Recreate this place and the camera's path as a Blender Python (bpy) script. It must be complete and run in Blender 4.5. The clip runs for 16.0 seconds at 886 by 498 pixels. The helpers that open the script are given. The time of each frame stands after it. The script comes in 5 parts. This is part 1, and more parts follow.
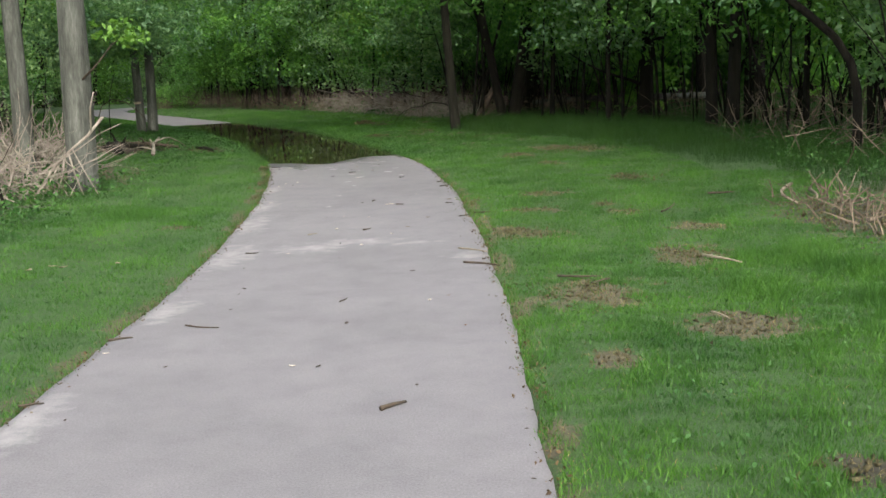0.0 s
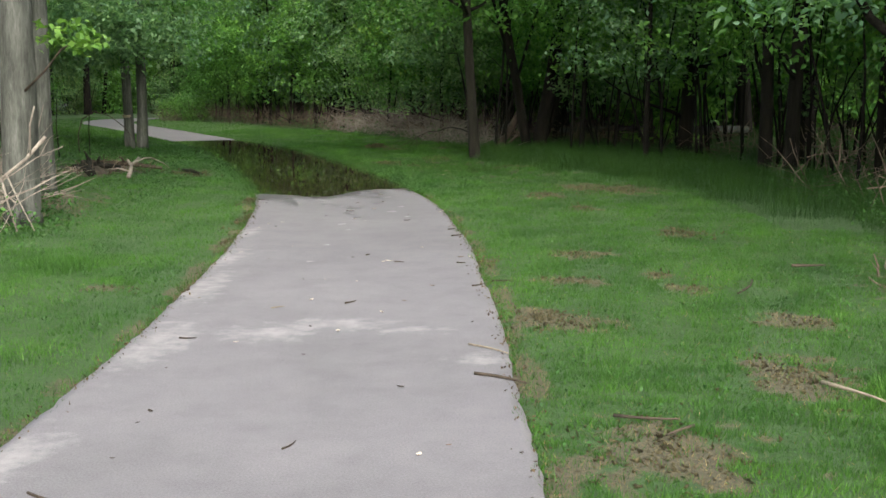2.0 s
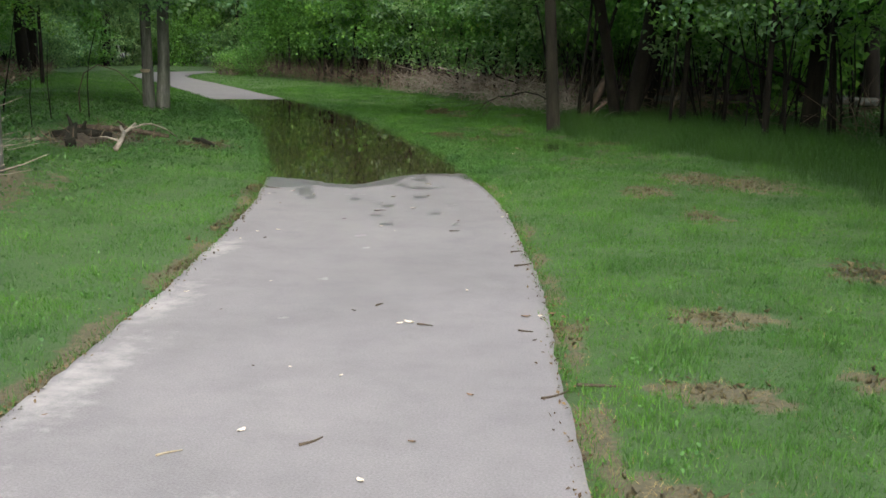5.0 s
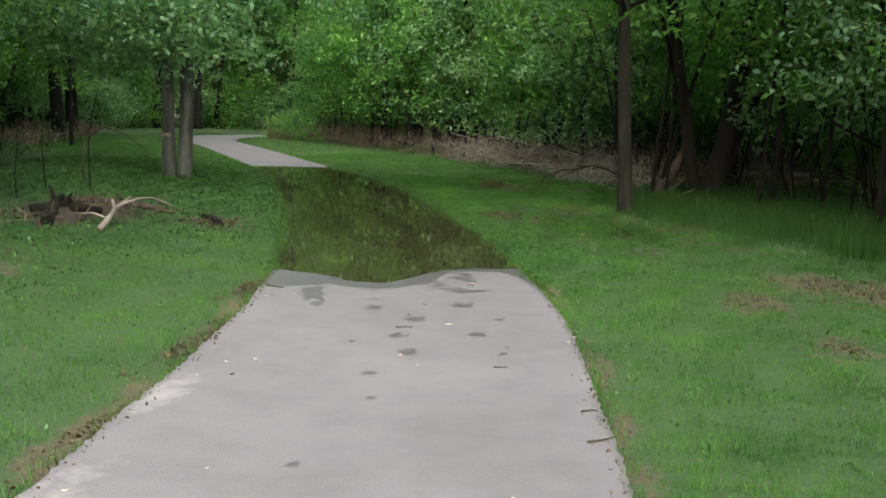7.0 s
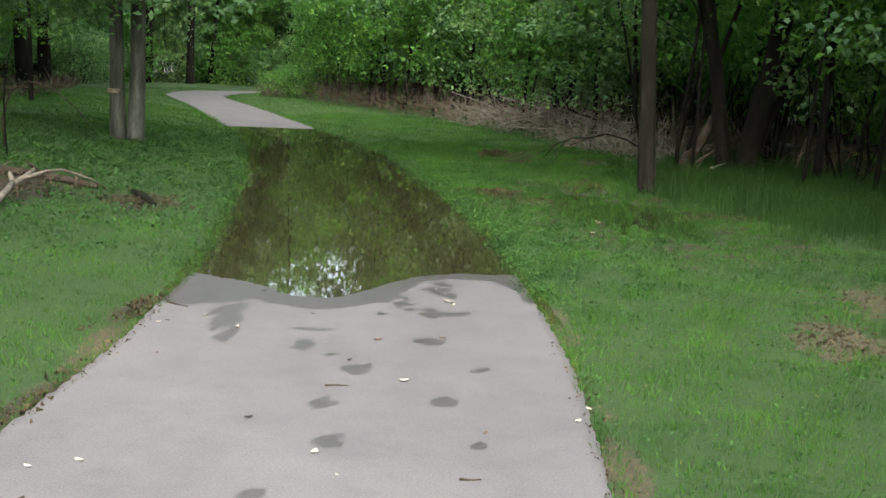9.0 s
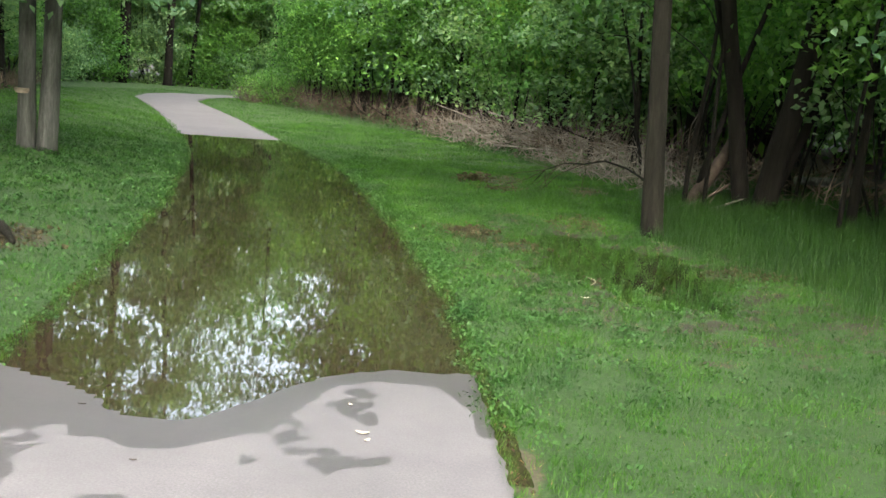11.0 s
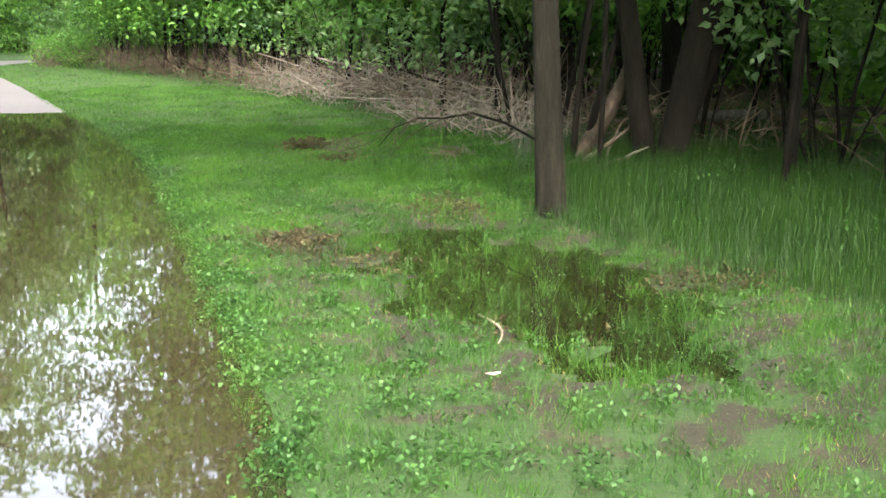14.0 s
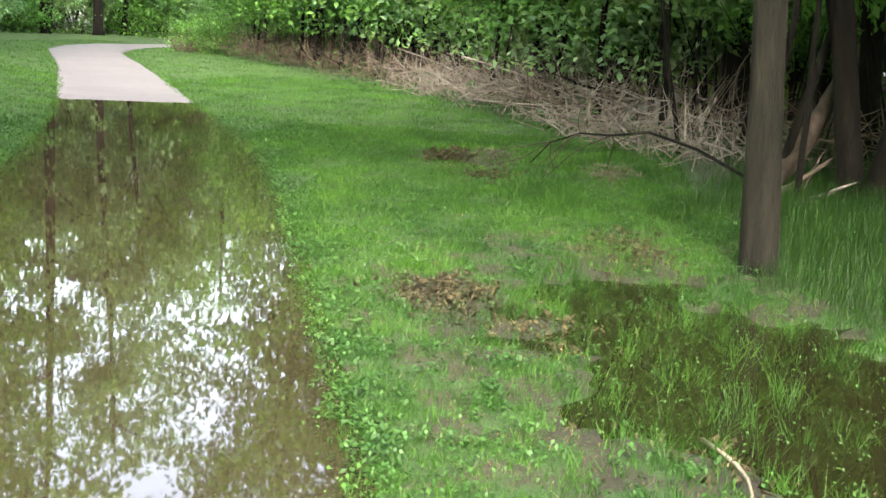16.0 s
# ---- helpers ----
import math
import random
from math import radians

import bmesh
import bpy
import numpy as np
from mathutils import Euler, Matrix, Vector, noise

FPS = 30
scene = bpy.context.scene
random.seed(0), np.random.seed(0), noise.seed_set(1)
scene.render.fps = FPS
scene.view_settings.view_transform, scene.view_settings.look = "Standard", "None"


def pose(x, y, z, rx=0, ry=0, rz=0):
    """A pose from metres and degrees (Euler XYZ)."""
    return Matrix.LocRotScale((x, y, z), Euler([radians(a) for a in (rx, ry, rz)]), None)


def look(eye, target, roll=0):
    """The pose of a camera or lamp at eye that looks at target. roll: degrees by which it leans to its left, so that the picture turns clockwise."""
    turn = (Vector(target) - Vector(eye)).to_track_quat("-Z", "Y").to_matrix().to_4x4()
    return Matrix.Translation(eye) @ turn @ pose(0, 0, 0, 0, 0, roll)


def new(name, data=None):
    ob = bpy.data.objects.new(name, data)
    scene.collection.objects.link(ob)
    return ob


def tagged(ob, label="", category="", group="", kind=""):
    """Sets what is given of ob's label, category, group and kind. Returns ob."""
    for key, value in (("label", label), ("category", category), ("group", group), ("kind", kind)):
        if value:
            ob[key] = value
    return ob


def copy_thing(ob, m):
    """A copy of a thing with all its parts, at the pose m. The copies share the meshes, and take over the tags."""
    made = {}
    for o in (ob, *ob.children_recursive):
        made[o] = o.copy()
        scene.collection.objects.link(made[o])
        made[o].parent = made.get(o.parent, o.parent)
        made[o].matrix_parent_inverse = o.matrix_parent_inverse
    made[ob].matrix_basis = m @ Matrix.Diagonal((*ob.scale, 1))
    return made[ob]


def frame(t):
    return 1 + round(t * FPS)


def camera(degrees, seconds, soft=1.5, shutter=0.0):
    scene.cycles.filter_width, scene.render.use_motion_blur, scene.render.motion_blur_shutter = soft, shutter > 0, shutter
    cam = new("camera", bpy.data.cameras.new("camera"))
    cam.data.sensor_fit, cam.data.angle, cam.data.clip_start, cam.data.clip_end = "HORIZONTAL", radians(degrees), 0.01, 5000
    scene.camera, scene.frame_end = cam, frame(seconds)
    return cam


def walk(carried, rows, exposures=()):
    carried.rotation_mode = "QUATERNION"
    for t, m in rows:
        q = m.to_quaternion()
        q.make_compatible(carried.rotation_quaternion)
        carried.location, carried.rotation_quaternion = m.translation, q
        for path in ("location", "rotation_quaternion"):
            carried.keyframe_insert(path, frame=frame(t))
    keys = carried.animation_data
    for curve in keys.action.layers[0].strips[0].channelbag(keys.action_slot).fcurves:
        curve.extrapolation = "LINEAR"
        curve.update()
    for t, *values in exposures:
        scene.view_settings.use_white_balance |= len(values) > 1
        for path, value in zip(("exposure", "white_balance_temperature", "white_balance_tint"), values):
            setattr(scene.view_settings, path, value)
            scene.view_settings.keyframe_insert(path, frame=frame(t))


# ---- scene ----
cam = camera(42.6, 16.0)
PATH = [
    (0, (0.27, 1.002, 1.542), (0.228, 2.976, 1.224), -2.4),
    (0.5, (0.314, 1.688, 1.567), (0.218, 3.661, 1.257), -0.3),
    (1, (0.284, 2.315, 1.592), (0.204, 4.292, 1.301), -1.0),
    (1.5, (0.304, 3.012, 1.595), (0.154, 4.985, 1.305), -0.7),
    (2, (0.286, 3.685, 1.587), (0.216, 5.663, 1.303), -0.3),
    (2.5, (0.306, 4.373, 1.585), (0.217, 6.345, 1.262), -1.1),
    (3, (0.278, 5.035, 1.569), (0.158, 7.013, 1.3), -1.5),
    (3.5, (0.303, 5.724, 1.571), (0.156, 7.703, 1.322), -0.0),
    (4, (0.272, 6.404, 1.567), (0.083, 8.38, 1.32), 0.7),
    (4.2, (0.276, 6.67, 1.573), (0.107, 8.64, 1.272), 0.6),
    (6.3, (0.121, 9.518, 1.515), (-0.141, 11.465, 1.139), 1.6),
    (6.5, (0.1, 9.794, 1.511), (-0.145, 11.755, 1.202), 1.4),
    (7, (0.047, 10.465, 1.538), (-0.258, 12.426, 1.293), 1.8),
    (7.5, (0.018, 11.111, 1.527), (-0.26, 13.075, 1.273), 0.4),
    (8, (-0.015, 11.784, 1.534), (-0.4, 13.721, 1.221), 0.8),
    (8.5, (-0.048, 12.444, 1.54), (-0.321, 14.401, 1.229), -1.1),
    (9, (-0.114, 13.104, 1.528), (-0.428, 15.054, 1.211), 2.7),
    (9.2, (-0.135, 13.354, 1.504), (-0.429, 15.314, 1.239), 2.7),
    (11.3, (-0.251, 16.115, 1.53), (-0.553, 18.066, 1.216), 4.7),
    (11.5, (-0.264, 16.343, 1.528), (-0.571, 18.289, 1.185), 3.2),
    (12, (-0.309, 16.979, 1.541), (-0.635, 18.922, 1.197), 3.5),
    (12.5, (-0.43, 17.423, 1.563), (-0.857, 19.339, 1.181), 1.9),
    (13, (-0.479, 18.107, 1.542), (-0.818, 20.049, 1.206), 2.1),
    (13.5, (-0.537, 18.747, 1.529), (-0.764, 20.702, 1.178), 6.4),
    (14, (-0.562, 19.395, 1.462), (-0.599, 21.358, 1.078), 0.7),
    (14.5, (-0.633, 19.873, 1.48), (-0.755, 21.834, 1.102), 3.9),
    (15, (-0.781, 20.268, 1.501), (-1.02, 22.221, 1.148), -0.1),
    (15.5, (-0.864, 20.679, 1.501), (-1.198, 22.619, 1.149), 3.1),
    (16, (-0.952, 21.049, 1.457), (-1.202, 22.993, 1.063), 3.0),
]
walk(cam, [(t, look(eye, target, roll)) for t, eye, target, roll in PATH],
     [(0, 2.06, 6350, 11), (4, 2.22, 6350, 11), (9, 2.42, 6350, 11), (11.5, 3.07, 6450, 13), (13, 3.27, 6500, 14), (14.3, 3.7, 6550, 15), (16, 3.68, 6600, 15)])
# ---------------------------------------------------------------- world and light
world = bpy.data.worlds.new("overcast_sky")
scene.world = world
world.use_nodes = True
wn = world.node_tree
sky = wn.nodes.new("ShaderNodeTexSky")
sky.sky_type = "NISHITA"
sky.sun_disc = False
sky.sun_elevation = radians(42)
sky.sun_rotation = radians(167)
sky.air_density = 1.3
sky.dust_density = 5.0
sky.ozone_density = 0.6
haze = wn.nodes.new("ShaderNodeHueSaturation")
haze.inputs["Saturation"].default_value = 0.6
wn.links.new(sky.outputs["Color"], haze.inputs["Color"])
wn.links.new(haze.outputs["Color"], wn.nodes["Background"].inputs["Color"])
wn.nodes["Background"].inputs["Strength"].default_value = 0.15

sun = new("sun", bpy.data.lights.new("sun", "SUN"))
sun.data.energy = 0.5
sun.data.angle = radians(50)
sun.data.color = (1.0, 0.96, 0.9)
sun.matrix_world = look((13, -56, 52), (0, 0, 0))

# ---------------------------------------------------------------- node materials
def nodes_of(name):
    m = bpy.data.materials.new(name)
    m.use_nodes = True
    nt = m.node_tree
    return m, nt, nt.nodes["Principled BSDF"]


def add(nt, kind, **values):
    n = nt.nodes.new(kind)
    for k, v in values.items():
        n.inputs[k].default_value = v
    return n


def ramp_of(nt, factor, stops):
    r = nt.nodes.new("ShaderNodeValToRGB")
    e = r.color_ramp.elements
    while len(e) < len(stops):
        e.new(0.5)
    for el, (p, c) in zip(e, stops):
        el.position, el.color = p, (*c, 1)
    nt.links.new(factor, r.inputs["Fac"])
    return r.outputs["Color"]


def mixed(nt, factor, a, b, how="MIX"):
    n = nt.nodes.new("ShaderNodeMix")
    n.data_type, n.blend_type = "RGBA", how
    if isinstance(factor, float):
        n.inputs[0].default_value = factor
    else:
        nt.links.new(factor, n.inputs[0])
    for socket, v in ((n.inputs[6], a), (n.inputs[7], b)):
        if isinstance(v, tuple):
            socket.default_value = (*v, 1)
        else:
            nt.links.new(v, socket)
    return n.outputs[2]


def surface(name, stops, scale=3.0, fine=60.0, rough=0.85, bump=0.3, stretch=(1, 1, 1), grain=0.35, depth=0.01):
    """A two-scale noise material: a broad ramp of colours, a fine grain, and relief."""
    m, nt, p = nodes_of(name)
    co = nt.nodes.new("ShaderNodeTexCoord")
    mp = nt.nodes.new("ShaderNodeMapping")
    mp.inputs["Scale"].default_value = stretch
    nt.links.new(co.outputs["Object"], mp.inputs["Vector"])
    broad = add(nt, "ShaderNodeTexNoise", Scale=scale, Detail=5.0, Roughness=0.6)
    small = add(nt, "ShaderNodeTexNoise", Scale=fine, Detail=4.0, Roughness=0.7)
    nt.links.new(mp.outputs["Vector"], broad.inputs["Vector"])
    nt.links.new(mp.outputs["Vector"], small.inputs["Vector"])
    c = ramp_of(nt, broad.outputs["Fac"], stops)
    g = ramp_of(nt, small.outputs["Fac"], [(0.25, (0.45,) * 3), (0.75, (1.5,) * 3)])
    nt.links.new(mixed(nt, grain, c, mixed(nt, 1.0, c, g, "MULTIPLY")), p.inputs["Base Color"])
    b = add(nt, "ShaderNodeBump", Strength=bump, Distance=depth)
    nt.links.new(small.outputs["Fac"], b.inputs["Height"])
    nt.links.new(b.outputs["Normal"], p.inputs["Normal"])
    p.inputs["Roughness"].default_value = rough
    p.inputs["Specular IOR Level"].default_value = 0.15
    return m


def leafy(name, dark, mid, light, through_it=0.35, rough=0.5, mottle=0.25):
    """Leaves and blades: every leaf its own shade, with light coming through."""
    m, nt, p = nodes_of(name)
    geo = nt.nodes.new("ShaderNodeNewGeometry")
    info = nt.nodes.new("ShaderNodeObjectInfo")
    c = ramp_of(nt, geo.outputs["Random Per Island"], [(0.0, dark), (0.5, mid), (1.0, light)])
    t = ramp_of(nt, info.outputs["Random"], [(0.0, (0.8, 0.85, 0.85)), (1.0, (1.18, 1.1, 0.95))])
    co = nt.nodes.new("ShaderNodeTexCoord")
    patch = add(nt, "ShaderNodeTexNoise", Scale=1.1, Detail=3.0)
    nt.links.new(co.outputs["Object"], patch.inputs["Vector"])
    u = ramp_of(nt, patch.outputs["Fac"], [(0.3, (1 - mottle, 1 - 0.8 * mottle, 1 - 0.7 * mottle)), (0.7, (1 + 1.1 * mottle, 1 + 0.7 * mottle, 1 + 0.1 * mottle))])
    col = mixed(nt, 1.0, mixed(nt, 1.0, c, t, "MULTIPLY"), u, "MULTIPLY")
    nt.links.new(col, p.inputs["Base Color"])
    p.inputs["Roughness"].default_value = rough
    p.inputs["Specular IOR Level"].default_value = 0.22
    tr = nt.nodes.new("ShaderNodeBsdfTranslucent")
    nt.links.new(mixed(nt, 1.0, col, (1.25, 1.35, 0.6), "MULTIPLY"), tr.inputs["Color"])
    mix = nt.nodes.new("ShaderNodeMixShader")
    mix.inputs[0].default_value = through_it
    nt.links.new(p.outputs[0], mix.inputs[1])
    nt.links.new(tr.outputs[0], mix.inputs[2])
    nt.links.new(mix.outputs[0], nt.nodes["Material Output"].inputs["Surface"])
    return m


ASPHALT, ant, ap = nodes_of("old_asphalt")
aco = ant.nodes.new("ShaderNodeTexCoord")
anoise = {}
for key, sc, det in (("broad", 0.55, 6.0), ("mid", 3.2, 5.0), ("grit", 95.0, 3.0), ("scuff", 6.0, 6.0)):
    anoise[key] = add(ant, "ShaderNodeTexNoise", Scale=sc, Detail=det, Roughness=0.68)
    ant.links.new(aco.outputs["Object"], anoise[key].inputs["Vector"])
acol = ramp_of(ant, anoise["broad"].outputs["Fac"], [(0.3, (0.0939, 0.09, 0.0936)), (0.5, (0.109, 0.104, 0.109)), (0.7, (0.125, 0.119, 0.123))])
acol = mixed(ant, 1.0, acol, ramp_of(ant, anoise["mid"].outputs["Fac"], [(0.28, (0.84, 0.84, 0.85)), (0.5, (1.0, 1.0, 1.0)), (0.75, (1.12, 1.11, 1.1))]), "MULTIPLY")
acol = mixed(ant, 0.55, acol, mixed(ant, 1.0, acol, ramp_of(ant, anoise["grit"].outputs["Fac"], [(0.3, (0.55, 0.55, 0.55)), (0.7, (1.4, 1.4, 1.4))]), "MULTIPLY"))
adust = ant.nodes.new("ShaderNodeAttribute")
adust.attribute_name = "dust"
asum = ant.nodes.new("ShaderNodeMath")
asum.operation = "ADD"
ant.links.new(adust.outputs["Fac"], asum.inputs[0])
ant.links.new(anoise["scuff"].outputs["Fac"], asum.inputs[1])
acol = mixed(ant, ramp_of(ant, asum.outputs[0], [(0.72, (0, 0, 0)), (1.0, (0.55, 0.55, 0.55))]), acol, (0.26, 0.25, 0.243))
awet = ant.nodes.new("ShaderNodeAttribute")
awet.attribute_name = "wet"
arag = add(ant, "ShaderNodeTexNoise", Scale=22.0, Detail=4.0, Roughness=0.6)
ant.links.new(aco.outputs["Object"], arag.inputs["Vector"])
apart = ant.nodes.new("ShaderNodeMath")
apart.operation = "MULTIPLY_ADD"
apart.inputs[1].default_value = 0.3
ant.links.new(arag.outputs["Fac"], apart.inputs[0])
ant.links.new(awet.outputs["Fac"], apart.inputs[2])
asoak = ramp_of(ant, apart.outputs[0], [(0.63, (0, 0, 0)), (0.69, (1, 1, 1))])
acol = mixed(ant, asoak, acol, mixed(ant, 1.0, acol, (0.61, 0.585, 0.59), "MULTIPLY"))
ant.links.new(mixed(ant, asoak, (0.85, 0.85, 0.85), (0.42, 0.42, 0.42)), ap.inputs["Roughness"])
ant.links.new(acol, ap.inputs["Base Color"])
ab = add(ant, "ShaderNodeBump", Strength=0.4, Distance=0.004)
ant.links.new(anoise["grit"].outputs["Fac"], ab.inputs["Height"])
ant.links.new(ab.outputs["Normal"], ap.inputs["Normal"])
SOIL = surface("bare_soil", [(0.3, (0.0342, 0.0287, 0.0146)), (0.5, (0.0684, 0.0582, 0.0301)), (0.7, (0.116, 0.101, 0.0515))],
               scale=5, fine=45, rough=0.95, bump=0.8, grain=0.6, depth=0.03)
MUD = surface("wet_mud", [(0.3, (0.03, 0.024, 0.018)), (0.7, (0.085, 0.065, 0.045))], scale=5, fine=40, rough=0.45, bump=0.8, depth=0.02)
BARK = surface("grey_bark", [(0.3, (0.0331, 0.036, 0.0304)), (0.5, (0.0626, 0.067, 0.0578)), (0.7, (0.109, 0.115, 0.101))],
               scale=3, fine=16, rough=0.95, bump=1.0, stretch=(3, 3, 0.5), grain=0.7, depth=0.03)
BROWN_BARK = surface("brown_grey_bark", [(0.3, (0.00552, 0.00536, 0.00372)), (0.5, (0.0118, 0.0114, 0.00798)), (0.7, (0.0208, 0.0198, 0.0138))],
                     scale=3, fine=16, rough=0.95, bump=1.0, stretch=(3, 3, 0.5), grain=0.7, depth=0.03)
# near-black base: the canopy's shade on the trunks is put into the colour
SHADED_BARK = surface("shaded_bark", [(0.3, (0.00369, 0.00329, 0.00236)), (0.5, (0.00784, 0.00693, 0.00505)), (0.7, (0.0148, 0.0131, 0.00942))],
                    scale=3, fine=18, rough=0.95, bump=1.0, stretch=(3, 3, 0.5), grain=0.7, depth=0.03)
DEAD_WOOD = surface("dead_wood", [(0.3, (0.113, 0.0949, 0.0673)), (0.55, (0.202, 0.174, 0.128)), (0.75, (0.299, 0.269, 0.202))],
                    scale=4, fine=40, rough=0.9, bump=0.6, grain=0.5)
PALE_WOOD = surface("pale_wood", [(0.3, (0.0925, 0.0789, 0.0653)), (0.55, (0.178, 0.158, 0.132)), (0.75, (0.284, 0.257, 0.217))],
                    scale=4, fine=40, rough=0.9, bump=0.6, grain=0.6)
RUST_WOOD = surface("rotten_wood", [(0.3, (0.03, 0.022, 0.014)), (0.7, (0.09, 0.066, 0.044))], scale=4, fine=40, rough=0.9, bump=0.6, grain=0.6)
DARK_TWIG = surface("dark_twig", [(0.3, (0.02, 0.016, 0.012)), (0.7, (0.07, 0.055, 0.04))], scale=8, fine=60, rough=0.9)
BRUSH_WOOD = surface("brush_wood", [(0.3, (0.0425, 0.0329, 0.024)), (0.5, (0.0912, 0.072, 0.0528)), (0.7, (0.169, 0.138, 0.102))], scale=2, fine=30, rough=0.95)
PALE_LEAF = surface("pale_dead_leaf", [(0.3, (0.34, 0.29, 0.223)), (0.7, (0.51, 0.475, 0.409))], scale=30, fine=120, rough=0.7)
RUST_LEAF = surface("rust_dead_leaf", [(0.3, (0.08, 0.05, 0.03)), (0.7, (0.19, 0.12, 0.075))], scale=30, fine=120, rough=0.8)

LAWN = leafy("lawn_blades", (0.0144, 0.0544, 0.00835), (0.0303, 0.0975, 0.0151), (0.0572, 0.142, 0.0268), 0.3, mottle=0.45)
CLOVER = leafy("clover", (0.0185, 0.0606, 0.0134), (0.0353, 0.0973, 0.0224), (0.059, 0.138, 0.0374), 0.25)
TALL = leafy("tall_grass_blades", (0.00778, 0.0325, 0.00505), (0.0166, 0.0552, 0.00847), (0.0304, 0.0789, 0.0136), 0.35)
LITTER = leafy("leaf_litter", (0.024, 0.0162, 0.00968), (0.0576, 0.0394, 0.022), (0.115, 0.0835, 0.0484), 0.05, 0.9)
STRAW = leafy("dry_straw", (0.105, 0.0757, 0.0355), (0.194, 0.151, 0.0711), (0.307, 0.252, 0.128), 0.1, 0.8)
FOLIAGE = leafy("mixed_foliage", (0.0522, 0.14, 0.0413), (0.104, 0.245, 0.0713), (0.167, 0.35, 0.109), 0.55)
BLUE_FOLIAGE = leafy("greyish_foliage", (0.08, 0.165, 0.095), (0.145, 0.265, 0.155), (0.23, 0.37, 0.23), 0.55)
YELLOW_FOLIAGE = leafy("bright_foliage", (0.0595, 0.142, 0.027), (0.111, 0.223, 0.045), (0.17, 0.304, 0.072), 0.45)

# forest floor and lawn soil: leaf litter in the woods, green thatch on the lawn
GROUND, gnt, gp = nodes_of("ground_cover")
gco = gnt.nodes.new("ShaderNodeTexCoord")
gbig = add(gnt, "ShaderNodeTexNoise", Scale=0.7, Detail=6.0, Roughness=0.65)
gsmall = add(gnt, "ShaderNodeTexNoise", Scale=38.0, Detail=5.0, Roughness=0.75)
for n in (gbig, gsmall):
    gnt.links.new(gco.outputs["Object"], n.inputs["Vector"])
gatt = gnt.nodes.new("ShaderNodeAttribute")
gatt.attribute_name = "lawn"
glawn = ramp_of(gnt, gsmall.outputs["Fac"], [(0.3, (0.0113, 0.0333, 0.00432)), (0.55, (0.0226, 0.062, 0.00805)), (0.75, (0.0451, 0.08, 0.0162))])
glitter = ramp_of(gnt, gsmall.outputs["Fac"], [(0.3, (0.0162, 0.0198, 0.0099)), (0.5, (0.0378, 0.0414, 0.0216)), (0.75, (0.0765, 0.0738, 0.045))])
gsoil = ramp_of(gnt, gsmall.outputs["Fac"], [(0.3, (0.0276, 0.0241, 0.0122)), (0.5, (0.0579, 0.0508, 0.0257)), (0.72, (0.108, 0.0959, 0.049))])
gbare = gnt.nodes.new("ShaderNodeAttribute")
gbare.attribute_name = "bare"
gmid = add(gnt, "ShaderNodeTexNoise", Scale=9.0, Detail=4.0, Roughness=0.7)
gnt.links.new(gco.outputs["Object"], gmid.inputs["Vector"])
gsum = gnt.nodes.new("ShaderNodeMath")
gsum.operation = "ADD"
gnt.links.new(gbare.outputs["Fac"], gsum.inputs[0])
gnt.links.new(gmid.outputs["Fac"], gsum.inputs[1])
gcut = ramp_of(gnt, gsum.outputs[0], [(0.78, (0, 0, 0)), (0.95, (1, 1, 1))])
gwet = gnt.nodes.new("ShaderNodeAttribute")
gwet.attribute_name = "wet"
gsoil = mixed(gnt, gwet.outputs["Fac"], gsoil, mixed(gnt, 1.0, gsoil, (0.32, 0.33, 0.26), "MULTIPLY"))
gnt.links.new(mixed(gnt, gcut, mixed(gnt, gatt.outputs["Fac"], glitter, glawn), gsoil), gp.inputs["Base Color"])
gb = add(gnt, "ShaderNodeBump", Strength=0.9, Distance=0.03)
gnt.links.new(gsmall.outputs["Fac"], gb.inputs["Height"])
gnt.links.new(gb.outputs["Normal"], gp.inputs["Normal"])
gp.inputs["Roughness"].default_value = 0.95

# muddy standing water: brown murk under a smooth reflecting surface
WATER, wnt, wp = nodes_of("muddy_water")
wp.inputs["Base Color"].default_value = (0.026, 0.0192, 0.0112, 1)
wp.inputs["Roughness"].default_value = 0.022
wp.inputs["IOR"].default_value = 1.36
wp.inputs["Specular IOR Level"].default_value = 1.0
wco = wnt.nodes.new("ShaderNodeTexCoord")
wno = add(wnt, "ShaderNodeTexNoise", Scale=2.2, Detail=2.0)
wnt.links.new(wco.outputs["Object"], wno.inputs["Vector"])
wb = add(wnt, "ShaderNodeBump", Strength=0.05, Distance=0.01)
wnt.links.new(wno.outputs["Fac"], wb.inputs["Height"])
wnt.links.new(wb.outputs["Normal"], wp.inputs["Normal"])

# the hollow's olive water, with tree shade put into its base colour and reflectance
HOLLOW = WATER.copy()
HOLLOW.name = "dark_water"
HOLLOW.node_tree.nodes["Principled BSDF"].inputs["Specular IOR Level"].default_value = 0.6
HOLLOW.node_tree.nodes["Principled BSDF"].inputs["Base Color"].default_value = (0.011, 0.0115, 0.004, 1)

# ---------------------------------------------------------------- mesh helpers
rng = np.random.default_rng(7)


def mesh_of(name, verts, faces, material, smooth=False):
    me = bpy.data.meshes.new(name)
    me.from_pydata([tuple(v) for v in verts], [], [tuple(f) for f in faces])
    me.materials.append(material)
    if smooth:
        me.polygons.foreach_set("use_smooth", [True] * len(me.polygons))
    me.update()
    return me


